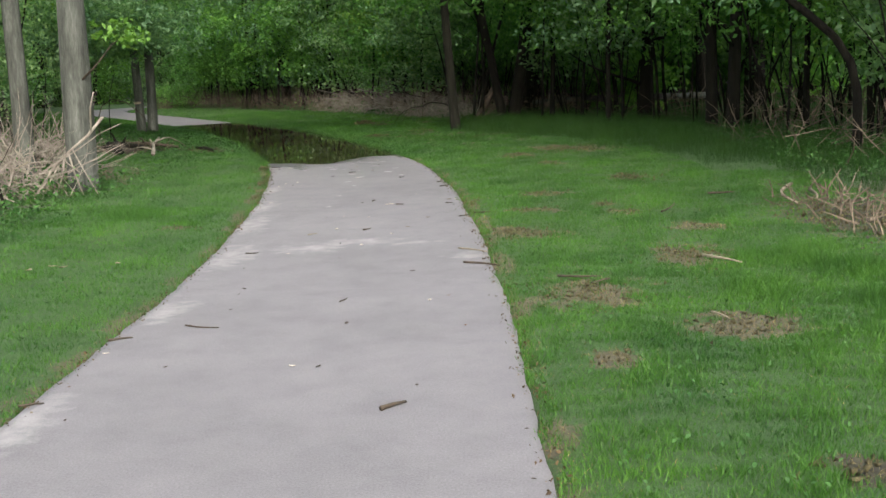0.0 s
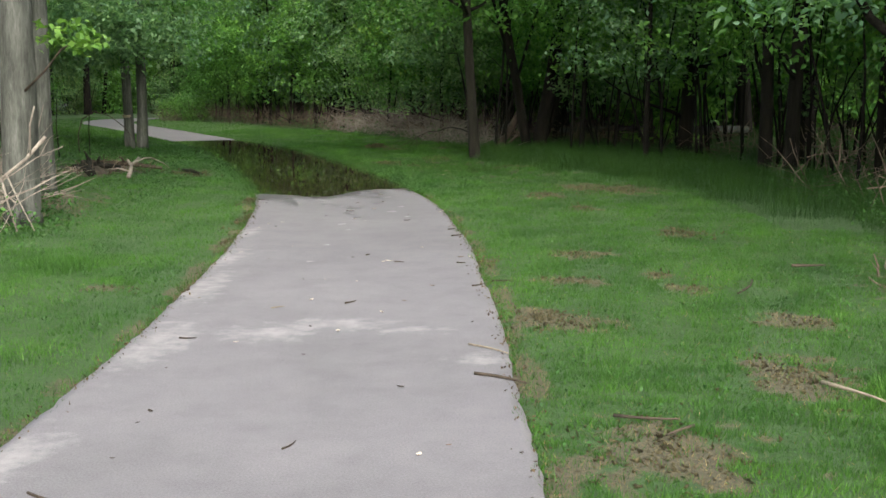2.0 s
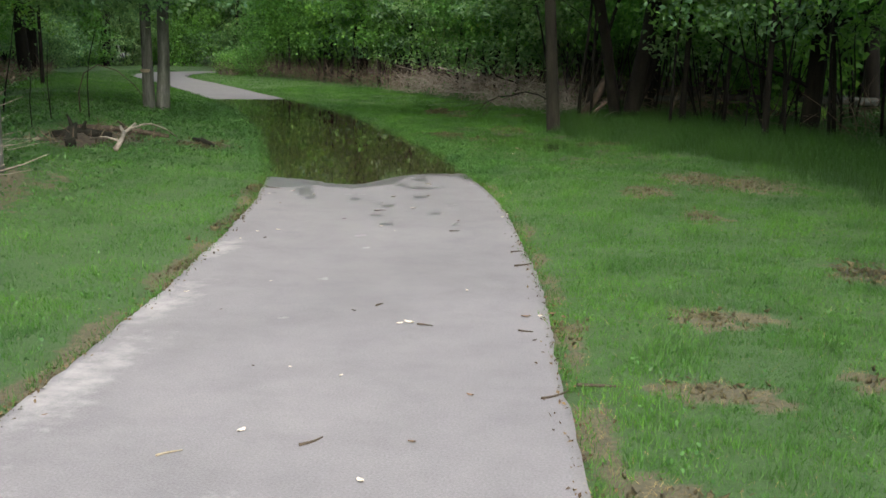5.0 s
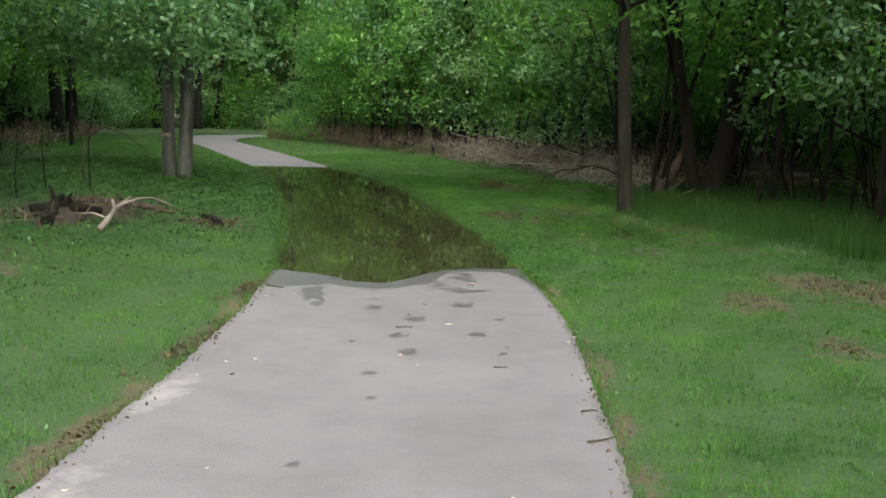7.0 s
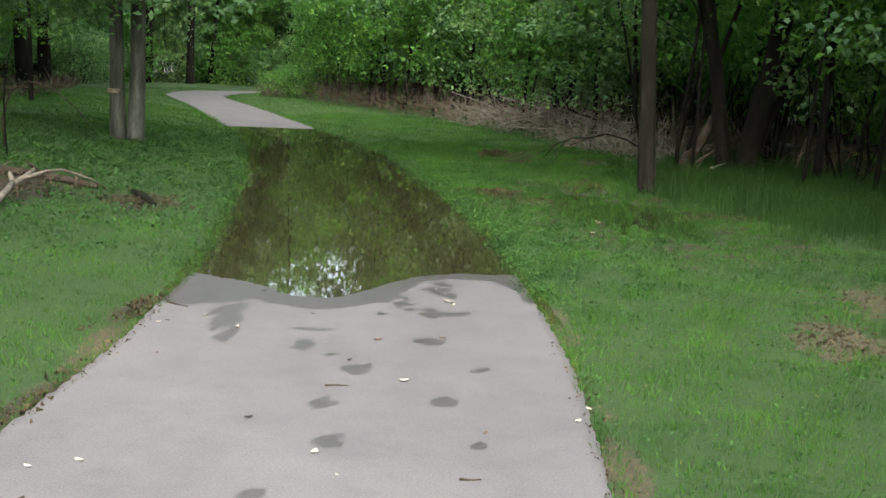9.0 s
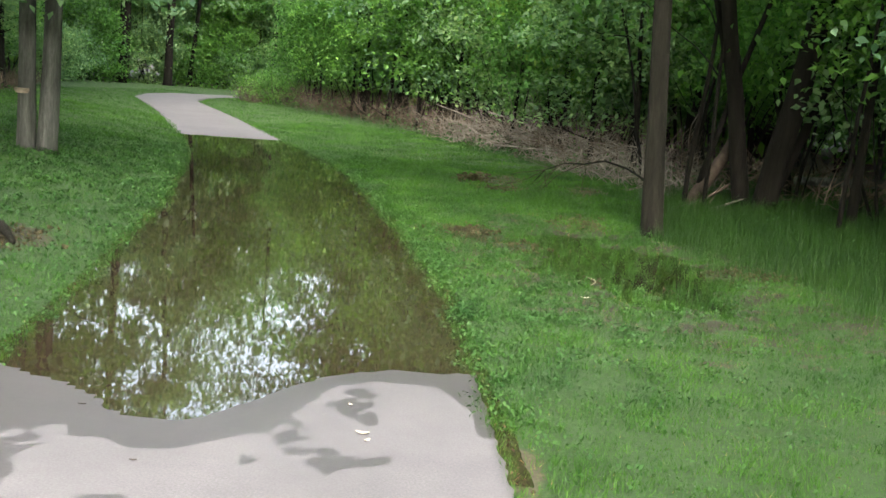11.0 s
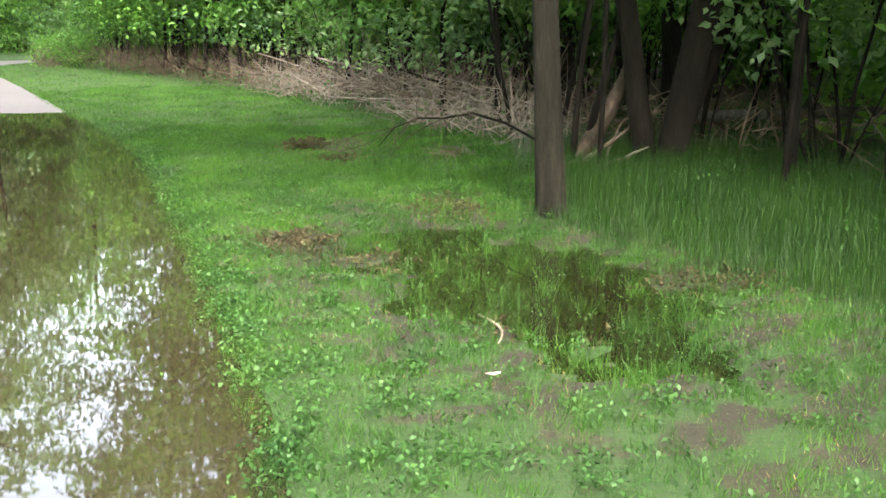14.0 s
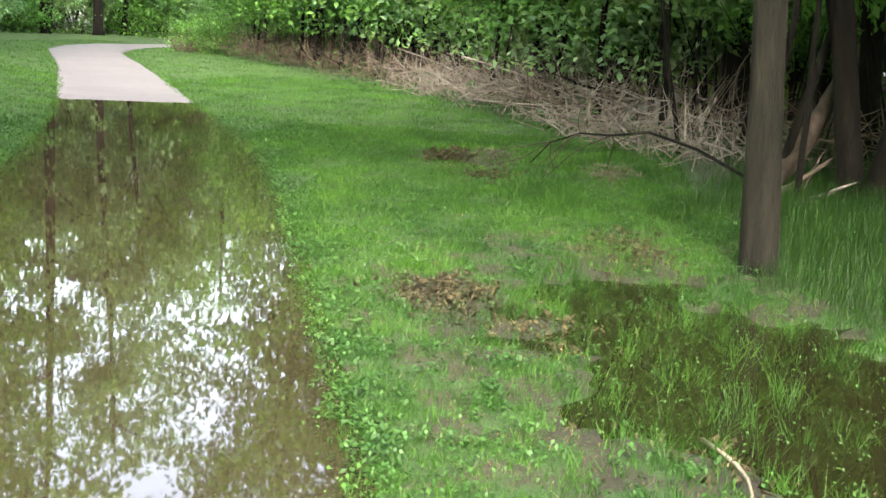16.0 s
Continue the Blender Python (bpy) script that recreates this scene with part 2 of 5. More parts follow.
def fast_mesh(name, verts, corners, per, material):
    """A mesh of equal polygons (per corners each) straight from arrays."""
    me = bpy.data.meshes.new(name)
    count = len(corners) // per
    me.vertices.add(len(verts))
    me.vertices.foreach_set("co", np.asarray(verts, np.float32).ravel())
    me.loops.add(len(corners))
    me.loops.foreach_set("vertex_index", np.asarray(corners, np.int32))
    me.polygons.add(count)
    me.polygons.foreach_set("loop_start", np.arange(count, dtype=np.int32) * per)
    me.materials.append(material)
    me.update(calc_edges=True)
    me.validate()
    return me


def part(name, me, parent, label=""):
    ob = new(name, me)
    ob.parent = parent
    if label:
        tagged(ob, label=label)
    return ob


def tube(points, radii, sides=8, rough=0.0, seed=0, flare=0.0):
    """A tapered, slightly knobbly tube along a line; returns verts and faces."""
    r = np.random.default_rng(seed)
    pts = [Vector(p) for p in points]
    verts, faces = [], []
    for i, p in enumerate(pts):
        d = (pts[min(i + 1, len(pts) - 1)] - pts[max(i - 1, 0)]).normalized()
        side = d.orthogonal().normalized() if i == 0 else (side - side.dot(d) * d).normalized()
        up = d.cross(side)
        for k in range(sides):
            a = 2 * math.pi * k / sides
            rad = radii[i] * (1 + rough * r.uniform(-1, 1))
            if flare and i < 2:
                rad *= 1 + flare * (1 - i * 0.7) * (0.6 + 0.4 * math.cos(3 * a + seed))
            verts.append(p + (side * math.cos(a) + up * math.sin(a)) * rad)
    for i in range(len(pts) - 1):
        for k in range(sides):
            a, b = i * sides + k, i * sides + (k + 1) % sides
            faces.append((a, b, b + sides, a + sides))
    faces.append(tuple(range(sides))[::-1])
    faces.append(tuple((len(pts) - 1) * sides + k for k in range(sides)))
    return verts, faces


def joined(pieces):
    verts, faces = [], []
    for v, f in pieces:
        n = len(verts)
        verts += v
        faces += [tuple(i + n for i in q) for q in f]
    return verts, faces


def wander(start, direction, length, steps, bend, r, lift=0.0):
    """A crooked line, as branches grow."""
    p, d = Vector(start), Vector(direction).normalized()
    out = [p.copy()]
    for _ in range(steps):
        d = (d + Vector((r.uniform(-bend, bend), r.uniform(-bend, bend), r.uniform(-bend, bend) + lift))).normalized()
        p = p + d * (length / steps)
        out.append(p.copy())
    return out


def leaves(centres, sizes, r, flat=0.6):
    """Folded diamond leaves, one quad each, turned at random with a bias to lie level."""
    n = len(centres)
    yaw = r.uniform(0, 2 * np.pi, n)
    pitch = r.normal(-0.35, 0.5, n)
    roll = r.normal(0, flat, n)
    ahead = np.stack([np.cos(yaw) * np.cos(pitch), np.sin(yaw) * np.cos(pitch), np.sin(pitch)], 1)
    side = np.stack([-np.sin(yaw), np.cos(yaw), np.zeros(n)], 1)
    up = np.cross(ahead, side)
    side, up = side * np.cos(roll)[:, None] + up * np.sin(roll)[:, None], up * np.cos(roll)[:, None] - side * np.sin(roll)[:, None]
    s = np.asarray(sizes)[:, None]
    c = np.asarray(centres)
    v = np.empty((n, 4, 3))
    v[:, 0] = c - ahead * s * 0.5
    v[:, 1] = c + side * s * 0.28 + up * s * 0.1 - ahead * s * 0.06
    v[:, 2] = c + ahead * s * 0.5 - up * s * 0.08
    v[:, 3] = c - side * s * 0.28 + up * s * 0.1 - ahead * s * 0.06
    return v.reshape(-1, 3), np.arange(4 * n)


def clumps(r, count, per, centre, radius, spread, size):
    """Leaf places: clumps thrown into an uneven ellipsoid, denser to its outside."""
    d = r.normal(size=(count, 3))
    d /= np.linalg.norm(d, axis=1)[:, None]
    rad = r.uniform(0.35, 1.0, count) ** 0.6
    at = np.array(centre) + d * rad[:, None] * np.array(radius) * r.uniform(0.75, 1.2, (count, 1))
    sp = spread * r.uniform(0.6, 1.4, (count, 1, 1))
    pts = at[:, None, :] + np.clip(r.normal(size=(count, per, 3)), -1.6, 1.6) * sp * np.array([1, 1, 0.55])
    pts = pts.reshape(-1, 3)
    return pts, r.uniform(0.6, 1.3, len(pts)) * size


# ---------------------------------------------------------------- plan of the trail
LEFT = [(-16, -1.7), (0, -1.85), (6, -1.88), (9, -1.88), (11, -1.94), (13.4, -2.13), (15, -2.24), (17.3, -2.53), (19.6, -2.87), (21.2, -3.24), (22.9, -3.72),
        (25.3, -4.45), (27, -4.92), (28.1, -5.35), (30.3, -6.08), (32.7, -6.95), (37.8, -9.2), (46, -13.2), (54, -17.5)]
RIGHT = [(-16, 0.6), (0, 0.58), (5, 0.56), (8.5, 0.52), (11.3, 0.4), (14.6, 0.19), (17.7, -0.15), (19.5, -0.46), (20.9, -0.76), (21.5, -0.93), (23.3, -1.3),
         (24.9, -1.83), (26.6, -2.36), (28, -2.86), (29.8, -3.43), (32.2, -4.3), (34.3, -5.2), (38, -7.15), (46.6, -11.45), (54, -15.3)]
FAR_LEFT = [(-18.7, 57.5), (-19.0, 61.0), (-17.0, 65.0), (-12.0, 68.0), (-4.0, 70.0)]
FAR_RIGHT = [(-16.2, 56.6), (-16.4, 59.5), (-15.0, 62.2), (-11.0, 65.2), (-4.0, 67.4)]


def smooth_interp(table, y):
    ys, xs = np.array(table).T
    fine = np.linspace(ys[0], ys[-1], 900)
    v = np.interp(fine, ys, xs)
    w = 15
    v = np.convolve(np.pad(v, w, mode="reflect", reflect_type="odd"), np.ones(2 * w + 1) / (2 * w + 1), mode="valid")
    return np.interp(y, fine, v)


def left_edge(y):
    return smooth_interp(LEFT, y)


def right_edge(y):
    return smooth_interp(RIGHT, y)


WATER_Z = -0.012
LIP = [(-3.6, 20.95), (-3.0, 20.72), (-2.6, 20.52), (-2.3, 20.28), (-2.1, 20.2), (-1.95, 20.3), (-1.83, 20.6), (-1.74, 21.0), (-1.6, 21.28), (-1.35, 21.46), (-1.07, 21.56), (-0.9, 21.6), (0, 21.75)]
FAR_LIP = [(-9.6, 37.6), (-9.0, 37.5), (-8.4, 37.75), (-7.7, 37.95), (-7.0, 38.35)]


def step01(v):
    v = np.clip(v, 0, 1)
    return v * v * (3 - 2 * v)


def value_noise(x, y, scale, seed):
    """Smooth random relief over the plane, about -1 to 1."""
    r = np.random.default_rng(seed)
    out = np.zeros(np.broadcast(x, y).shape)
    for k in range(6):
        a, f, p = r.uniform(0, 2 * np.pi), r.uniform(0.6, 1.7) / scale, r.uniform(0, 2 * np.pi)
        out = out + np.sin((x * np.cos(a) + y * np.sin(a)) * f * 6.28 + p)
    return out / 3.0


def lip_at(x):
    """Where the puddle's near shore lies across the trail."""
    return (np.interp(x - 0.09, *np.array(LIP).T) + np.interp(x - 0.045, *np.array(LIP).T) + np.interp(x, *np.array(LIP).T) + np.interp(x + 0.045, *np.array(LIP).T) + np.interp(x + 0.09, *np.array(LIP).T)) / 5


def path_z(x, y):
    lip = lip_at(x) + 0.025 * value_noise(x, y, 0.5, 16)
    far = np.interp(x, *np.array(FAR_LIP).T)
    t = np.minimum(y - lip, far - y)
    inside = np.clip(t, -0.6, 1.6)
    return np.where(inside > 0, WATER_Z - 0.075 * (1 - np.exp(-inside / 0.8)), WATER_Z * (1 - step01(-inside / 0.6)))


def hollow_reach(x, y):
    """About 1 at the rim of the flooded hollow, growing outwards."""
    u, v = (x + 0.2) * 0.35 - (y - 26.0) * 0.94, (x + 0.2) * 0.94 + (y - 26.0) * 0.35
    d = np.sqrt((u / 1.85) ** 2 + (v / 0.85) ** 2) + 0.25 * value_noise(x, y, 0.8, 5) + 0.2 * value_noise(x, y, 0.3, 6)
    return d


def pond(x, y):
    """1 in the shallow flooded hollow beside the trail."""
    return step01((1.35 - hollow_reach(x, y)) / 0.75)


def damp(x, y):
    """1 on the trampled wet grass round the hollow."""
    return step01((2.5 - hollow_reach(x, y)) / 1.2)


def off_path(x, y):
    """Signed metres outside the trail's edge (minus: on it), and the side."""
    l, r = left_edge(y), right_edge(y)
    slope = 0.9
    d = np.maximum(l - x, x - r) * slope
    far = y > 54
    if np.any(far):
        mid = np.array([((a[0] + b[0]) / 2, (a[1] + b[1]) / 2) for a, b in zip([(-17.5, 54)] + FAR_LEFT, [(-15.3, 54)] + FAR_RIGHT)])
        best = np.full(np.broadcast(x, y).shape, 1e9)
        for a, b in zip(mid[:-1], mid[1:]):
            e = b - a
            t = np.clip(((x - a[0]) * e[0] + (y - a[1]) * e[1]) / (e @ e), 0, 1)
            best = np.minimum(best, np.hypot(x - a[0] - t * e[0], y - a[1] - t * e[1]))
        d = np.where(far, best - 1.2, d)
    return d


def ground_z(x, y):
    d = off_path(x, y)
    rise = 0.03 * step01(d / 0.3) + 0.012 * value_noise(x, y, 2.2, 2) * step01(d / 0.5)
    slope = np.interp(y, [5, 18, 23, 29, 40, 60], [0.02, 0.04, 0.07, 0.13, 0.08, 0.03])
    bank = slope * np.clip(left_edge(np.clip(y, -16, 54)) - x - 0.15, 0, 3.5)
    far = 0.05 * value_noise(x, y, 9.0, 3) * step01((d - 5) / 6)
    z = np.where(d < 0, -0.16 + 0.14 * step01((d + 0.16) / 0.16), -0.02 + rise + bank + far)
    return z - 0.085 * pond(x, y) * step01(d / 0.4)


WOODS_RIGHT = [(-30, 4.2), (8, 4.2), (14, 4.8), (20, 5.2), (23, 4.6), (27, 3.2), (30, 1.6), (33, 0.2), (36, -0.6), (40, -2.0), (46, -5.5), (52, -9.5), (58, -13.0), (60, -13.0)]
WOODS_LEFT = [(-30, -5.0), (12, -4.9), (15, -5.0), (18, -6.4), (22, -8.3), (27, -11.0), (34, -13.8), (42, -17.0), (50, -21.0), (58, -24.0), (66, -25.0)]


def woods(x, y):
    """Metres inside the woods (minus: out on the lawn)."""
    r = x - np.interp(y, *np.array(WOODS_RIGHT).T)
    l = np.interp(y, *np.array(WOODS_LEFT).T) - x
    d = np.maximum(r, l)
    return np.where(y > 60, np.maximum(d, np.minimum(y - 71.0, 6)), d)


SOIL_SPOTS = [  # x, y, half width, half depth, how wet
    (1.08, 8.45, 0.36, 0.5, 0), (2.0, 9.75, 0.3, 0.55, 0), (2.4, 11.2, 0.28, 0.3, 0), (1.85, 7.35, 0.35, 0.35, 0), (0.72, 11.45, 0.28, 0.25, 0), (1.02, 6.7, 0.15, 0.2, 0),
    (2.43, 15.8, 0.24, 0.36, 1), (1.2, 14.25, 0.3, 0.28, 0), (0.98, 12.8, 0.32, 0.2, 0), (0.85, 11.2, 0.36, 0.3, 0), (2.4, 20.9, 0.6, 0.9, 0), (1.75, 13.1, 0.12, 0.2, 0),
    (1.9, 12.5, 0.2, 0.2, 0), (1.2, 20.1, 0.25, 0.55, 0), (1.9, 21.4, 0.5, 0.7, 0), (1.55, 18.3, 0.2, 0.4, 0), (-1.7, 26.9, 0.36, 0.45, 1), (-0.68, 28.5, 0.3, 0.7, 1),
    (0.7, 26.0, 0.38, 0.35, 1), (-2.2, 33.4, 0.5, 0.9, 1), (-0.75, 32.8, 0.3, 0.8, 0), (-4.9, 23.7, 0.35, 0.5, 1), (-6.3, 23.2, 0.7, 1.1, 1), (3.9, 11.4, 0.6, 1.5, 1), (-2.6, 12.35, 0.16, 0.15, 0),
    (1.75, 5.0, 0.22, 0.14, 1), (-5.6, 17.5, 0.9, 2.0, 0), (-2.36, 15.6, 0.1, 0.9, 0), (-2.62, 17.6, 0.09, 0.8, 1), (-2.05, 12.6, 0.08, 0.7, 0), (-2.98, 19.6, 0.1, 0.6, 1), (0.32, 13.9, 0.1, 0.3, 0), (-3.2, 28.0, 0.3, 0.4, 1), (-0.2, 25.2, 0.5, 0.5, 1), (-1.0, 26.5, 0.45, 0.5, 1)]


def bareness(x, y, wet_only=False):
    out = np.zeros_like(x)
    wob = 0.4 * value_noise(x, y, 0.35, 11) + 0.25 * value_noise(x, y, 0.14, 12)
    for sx, sy, a, b, wet in SOIL_SPOTS:
        if wet_only and not wet:
            continue
        d = np.hypot((x - sx) / a, (y - sy) / b) + wob
        out = np.maximum(out, step01((1.35 - d) / 0.8))
    out = np.maximum(out, 1.0 * damp(x, y) * np.clip(0.62 + 0.7 * value_noise(x, y, 0.5, 14) + 0.5 * value_noise(x, y, 0.2, 15), 0, 1))
    d = off_path(x, y)
    strip = step01((0.16 - np.abs(d - 0.04)) / 0.1) * np.clip(0.55 + 0.6 * value_noise(x, y, 0.9, 13), 0, 0.9)
    out = np.maximum(out, np.where((y < 20.5) & (d > 0), strip, 0) * (0 if wet_only else 1))
    return out


# ---------------------------------------------------------------- ground, trail, water
def spaced(*runs):
    out = []
    for a, b, s in runs:
        out += list(np.arange(a, b, s))
    return np.array(out + [runs[-1][1]])


gx = spaced((-420, -120, 60), (-120, -40, 10), (-40, -24, 2), (-24, -9, 0.35), (-9, 5, 0.12), (5, 12, 0.4), (12, 40, 3), (40, 120, 10), (120, 420, 60))
gy = spaced((-420, -120, 60), (-120, -20, 10), (-20, 3, 0.7), (3, 40, 0.12), (40, 72, 0.35), (72, 100, 3), (100, 160, 10), (160, 460, 60))
X, Y = np.meshgrid(gx, gy)
Z = ground_z(X, Y)
gv = np.stack([X, Y, Z], -1).reshape(-1, 3)
ny, nx = X.shape
ix = (np.arange(ny - 1)[:, None] * nx + np.arange(nx - 1)[None, :]).ravel()
gme = fast_mesh("ground", gv, np.stack([ix, ix + 1, ix + nx + 1, ix + nx], 1).ravel(), 4, GROUND)
gme.polygons.foreach_set("use_smooth", [True] * len(gme.polygons))
att = gme.attributes.new("lawn", "FLOAT", "POINT")
att.data.foreach_set("value", np.maximum(step01((-woods(X, Y) + 0.6 + 0.5 * value_noise(X, Y, 1.3, 9)) / 1.0), 0.8 * step01((X - 5) / 4) * step01((44 - Y) / 6)).ravel().astype(np.float32))
att = gme.attributes.new("bare", "FLOAT", "POINT")
att.data.foreach_set("value", (0.75 * bareness(X, Y)).ravel().astype(np.float32))
att = gme.attributes.new("wet", "FLOAT", "POINT")
att.data.foreach_set("value", np.maximum(bareness(X, Y, True), damp(X, Y)).ravel().astype(np.float32))
ground = tagged(new("ground", gme), "grassy park ground with leaf litter under the trees", "ground", kind="structure")

ys = np.concatenate([np.arange(-16, 3, 0.5), np.arange(3, 13.6, 0.14), np.arange(13.6, 22.4, 0.05), np.arange(22.4, 40, 0.14), np.arange(40, 54.01, 0.4)])
er = np.random.default_rng(3)
rows = []
for y in ys:
    l, r = float(left_edge(y)), float(right_edge(y))
    l += 0.012 * er.uniform(-1, 1) + 0.012 * math.sin(y * 2.3) * math.sin(y * 0.9)
    r += 0.012 * er.uniform(-1, 1) + 0.01 * math.sin(y * 1.7 + 1)
    s = 0.14 * min(max((y - 10) / 12, 0), 1)
    rows.append(((l, y - s), (r, y + s)))
rows += list(zip(FAR_LEFT, FAR_RIGHT))
ACROSS = 44
pv, pf = [], []
for (lx, ly), (rx, ry) in rows:
    for k in range(ACROSS + 1):
        t = k / ACROSS
        x, y = lx + (rx - lx) * t, ly + (ry - ly) * t
        pv.append((x, y, float(path_z(np.array(x), np.array(y)))))
for i in range(len(rows) - 1):
    for k in range(ACROSS):
        a = i * (ACROSS + 1) + k
        pf.append((a, a + 1, a + ACROSS + 2, a + ACROSS + 1))
base = len(pv)
for i in range(len(rows)):
    for k in (0, ACROSS):
        x, y, z = pv[i * (ACROSS + 1) + k]
        pv.append((x, y, z - 0.1))
for i in range(len(rows) - 1):
    a, b = i * (ACROSS + 1), (i + 1) * (ACROSS + 1)
    pf.append((a, b, base + 2 * i + 2, base + 2 * i))
    pf.append((a + ACROSS, base + 2 * i + 1, base + 2 * i + 3, b + ACROSS))
DUST_SPOTS = [(-1.75, 10.6, 0.25, 0.9), (-1.95, 12.6, 0.25, 1.0), (-1.1, 10.9, 0.45, 0.35), (-0.7, 11.2, 0.5, 0.25), (-2.1, 14.2, 0.2, 0.8), (-1.75, 8.4, 0.2, 0.5), (-1.8, 6.0, 0.2, 0.6), (-2.3, 16.0, 0.18, 0.6), (0.3, 10.2, 0.25, 0.2), (-0.2, 11.0, 0.4, 0.15)]
pme = mesh_of("pavement", pv, pf, ASPHALT, True)
dust = np.zeros(len(pv))
pxy = np.array(pv)[:, :2]
for dx, dy, da, db in DUST_SPOTS:
    dust = np.maximum(dust, np.exp(-(((pxy[:, 0] - dx) / da) ** 2 + ((pxy[:, 1] - dy) / db) ** 2)))
att = pme.attributes.new("dust", "FLOAT", "POINT")
att.data.foreach_set("value", (0.42 * dust).astype(np.float32))
WET_PRINTS = [(-1.79, 18.93, 0.07, 0.13), (-1.86, 19.3, 0.11, 0.05), (-1.4, 18.53, 0.085, 0.12), (-1.41, 17.93, 0.06, 0.09), (-1.24, 17.43, 0.06, 0.1), (-1.36, 16.8, 0.05, 0.06),
              (-0.88, 18.11, 0.06, 0.1), (-0.8, 18.73, 0.055, 0.07), (-0.64, 17.55, 0.045, 0.06), (-1.15, 19.24, 0.1, 0.09), (-1.59, 18.78, 0.05, 0.05), (-1.29, 15.04, 0.04, 0.05),
              (-1.32, 13.95, 0.05, 0.04), (-1.22, 16.25, 0.04, 0.05), (-1.36, 20.7, 0.1, 0.14), (-1.24, 20.55, 0.06, 0.1), (-1.5, 20.18, 0.07, 0.08), (-1.43, 20.03, 0.05, 0.06), (-1.31, 20.05, 0.07, 0.06),
              (-1.25, 19.93, 0.09, 0.1), (-1.1, 20.02, 0.08, 0.07), (-1.37, 20.95, 0.08, 0.09), (-1.52, 20.36, 0.05, 0.05), (-1.57, 19.85, 0.05, 0.05), (-2.47, 19.6, 0.1, 0.22), (-2.38, 19.3, 0.09, 0.2), (-2.26, 19.0, 0.06, 0.18)]
SHORE = [(-3.0, 19.72), (-2.8, 19.62), (-2.6, 19.78), (-2.4, 20.0), (-2.3, 19.84), (-2.18, 19.9), (-2.05, 19.8), (-1.85, 19.87), (-1.79, 19.98), (-1.68, 20.14), (-1.6, 20.21), (-1.57, 20.49), (-1.55, 20.79), (-1.52, 21.03),
         (-1.42, 21.12), (-1.37, 21.2), (-1.23, 21.22), (-1.03, 21.22), (-0.9, 20.98), (-0.81, 20.86), (-0.74, 20.5)]
soaked = np.clip(pxy[:, 1] - np.interp(pxy[:, 0], *np.array(SHORE).T), -0.5, 0.5)
soaked = np.minimum(soaked, 37.2 - pxy[:, 1])
for wx, wy0, wa, wb0 in WET_PRINTS:
    d = np.hypot((pxy[:, 0] - wx) / wa, (pxy[:, 1] - wy0) / wb0) + 0.45 * value_noise(pxy[:, 0], pxy[:, 1], 0.16, 18)
    soaked = np.maximum(soaked, 0.75 * (1.0 - d) * min(wa, wb0))
att = pme.attributes.new("wet", "FLOAT", "POINT")
att.data.foreach_set("value", np.clip(0.5 + 7.0 * soaked, 0, 1).astype(np.float32))
trail = tagged(new("pavement", pme), "pale grey worn asphalt footpath curving through the park", "path", kind="structure")

wv, wf = [], []
wy = np.arange(20.0, 38.61, 0.3)
for y in wy:
    wv += [(float(left_edge(y)) - 0.3, y, WATER_Z), (float(right_edge(y)) + 0.25, y, WATER_Z)]
wf = [(2 * i, 2 * i + 1, 2 * i + 3, 2 * i + 2) for i in range(len(wy) - 1)]
puddle = tagged(new("water", mesh_of("puddle_water", wv, wf, WATER)), "brown standing puddle flooding the asphalt footpath", "puddle", kind="structure")
hv = [(-0.05 + 2.6 * math.cos(a), 25.7 + 2.2 * math.sin(a), WATER_Z - 0.016) for a in np.linspace(0, 2 * math.pi, 33)[:-1]]
hollow = tagged(new("water_hollow", mesh_of("hollow_water", hv, [tuple(range(32))], HOLLOW)), "shallow dark water flooding the grass hollow", "puddle", kind="structure")

# ---------------------------------------------------------------- grass
def blades(x, y, z, height, width, r, lean=0.45):
    """Short grass: narrow tapering blades, one leaning triangle each."""
    n = len(x)
    yaw = r.uniform(0, 2 * np.pi, n)
    side = np.stack([np.cos(yaw), np.sin(yaw), np.zeros(n)], 1) * width[:, None]
    fall = r.uniform(0, 2 * np.pi, n)
    reach = r.uniform(0.1, 1, n) * lean * height
    p = np.stack([x, y, z - 0.01], 1)
    v = np.empty((n, 3, 3))
    v[:, 0] = p - side * 0.5
    v[:, 1] = p + side * 0.5
    v[:, 2] = p + np.stack([np.cos(fall) * reach, np.sin(fall) * reach, height + 0.008], 1)
    return v.reshape(-1, 3), np.arange(3 * n)


def long_blades(x, y, z, height, width, r, lean=0.7):
    """Long grass: blades that bend over, two joined lengths each."""
    n = len(x)
    yaw = r.uniform(0, 2 * np.pi, n)
    side = np.stack([np.cos(yaw), np.sin(yaw), np.zeros(n)], 1) * width[:, None]
    fall = yaw + np.pi / 2 + r.normal(0, 0.4, n)
    reach = r.uniform(0.15, 1, n) * lean * height
    away = np.stack([np.cos(fall) * reach, np.sin(fall) * reach, np.zeros(n)], 1)
    rise = np.stack([np.zeros(n), np.zeros(n), height], 1)
    p = np.stack([x, y, z - 0.01], 1)
    v = np.empty((n, 5, 3))
    v[:, 0] = p - side * 0.5
    v[:, 1] = p + side * 0.5
    v[:, 2] = p + away * 0.35 + rise * 0.62 - side * 0.4
    v[:, 3] = p + away * 0.35 + rise * 0.62 + side * 0.4
    v[:, 4] = p + away + rise * 0.9
    c = np.arange(n)[:, None] * 5 + np.array([0, 1, 3, 0, 3, 2, 2, 3, 4])
    return v.reshape(-1, 3), c.ravel()


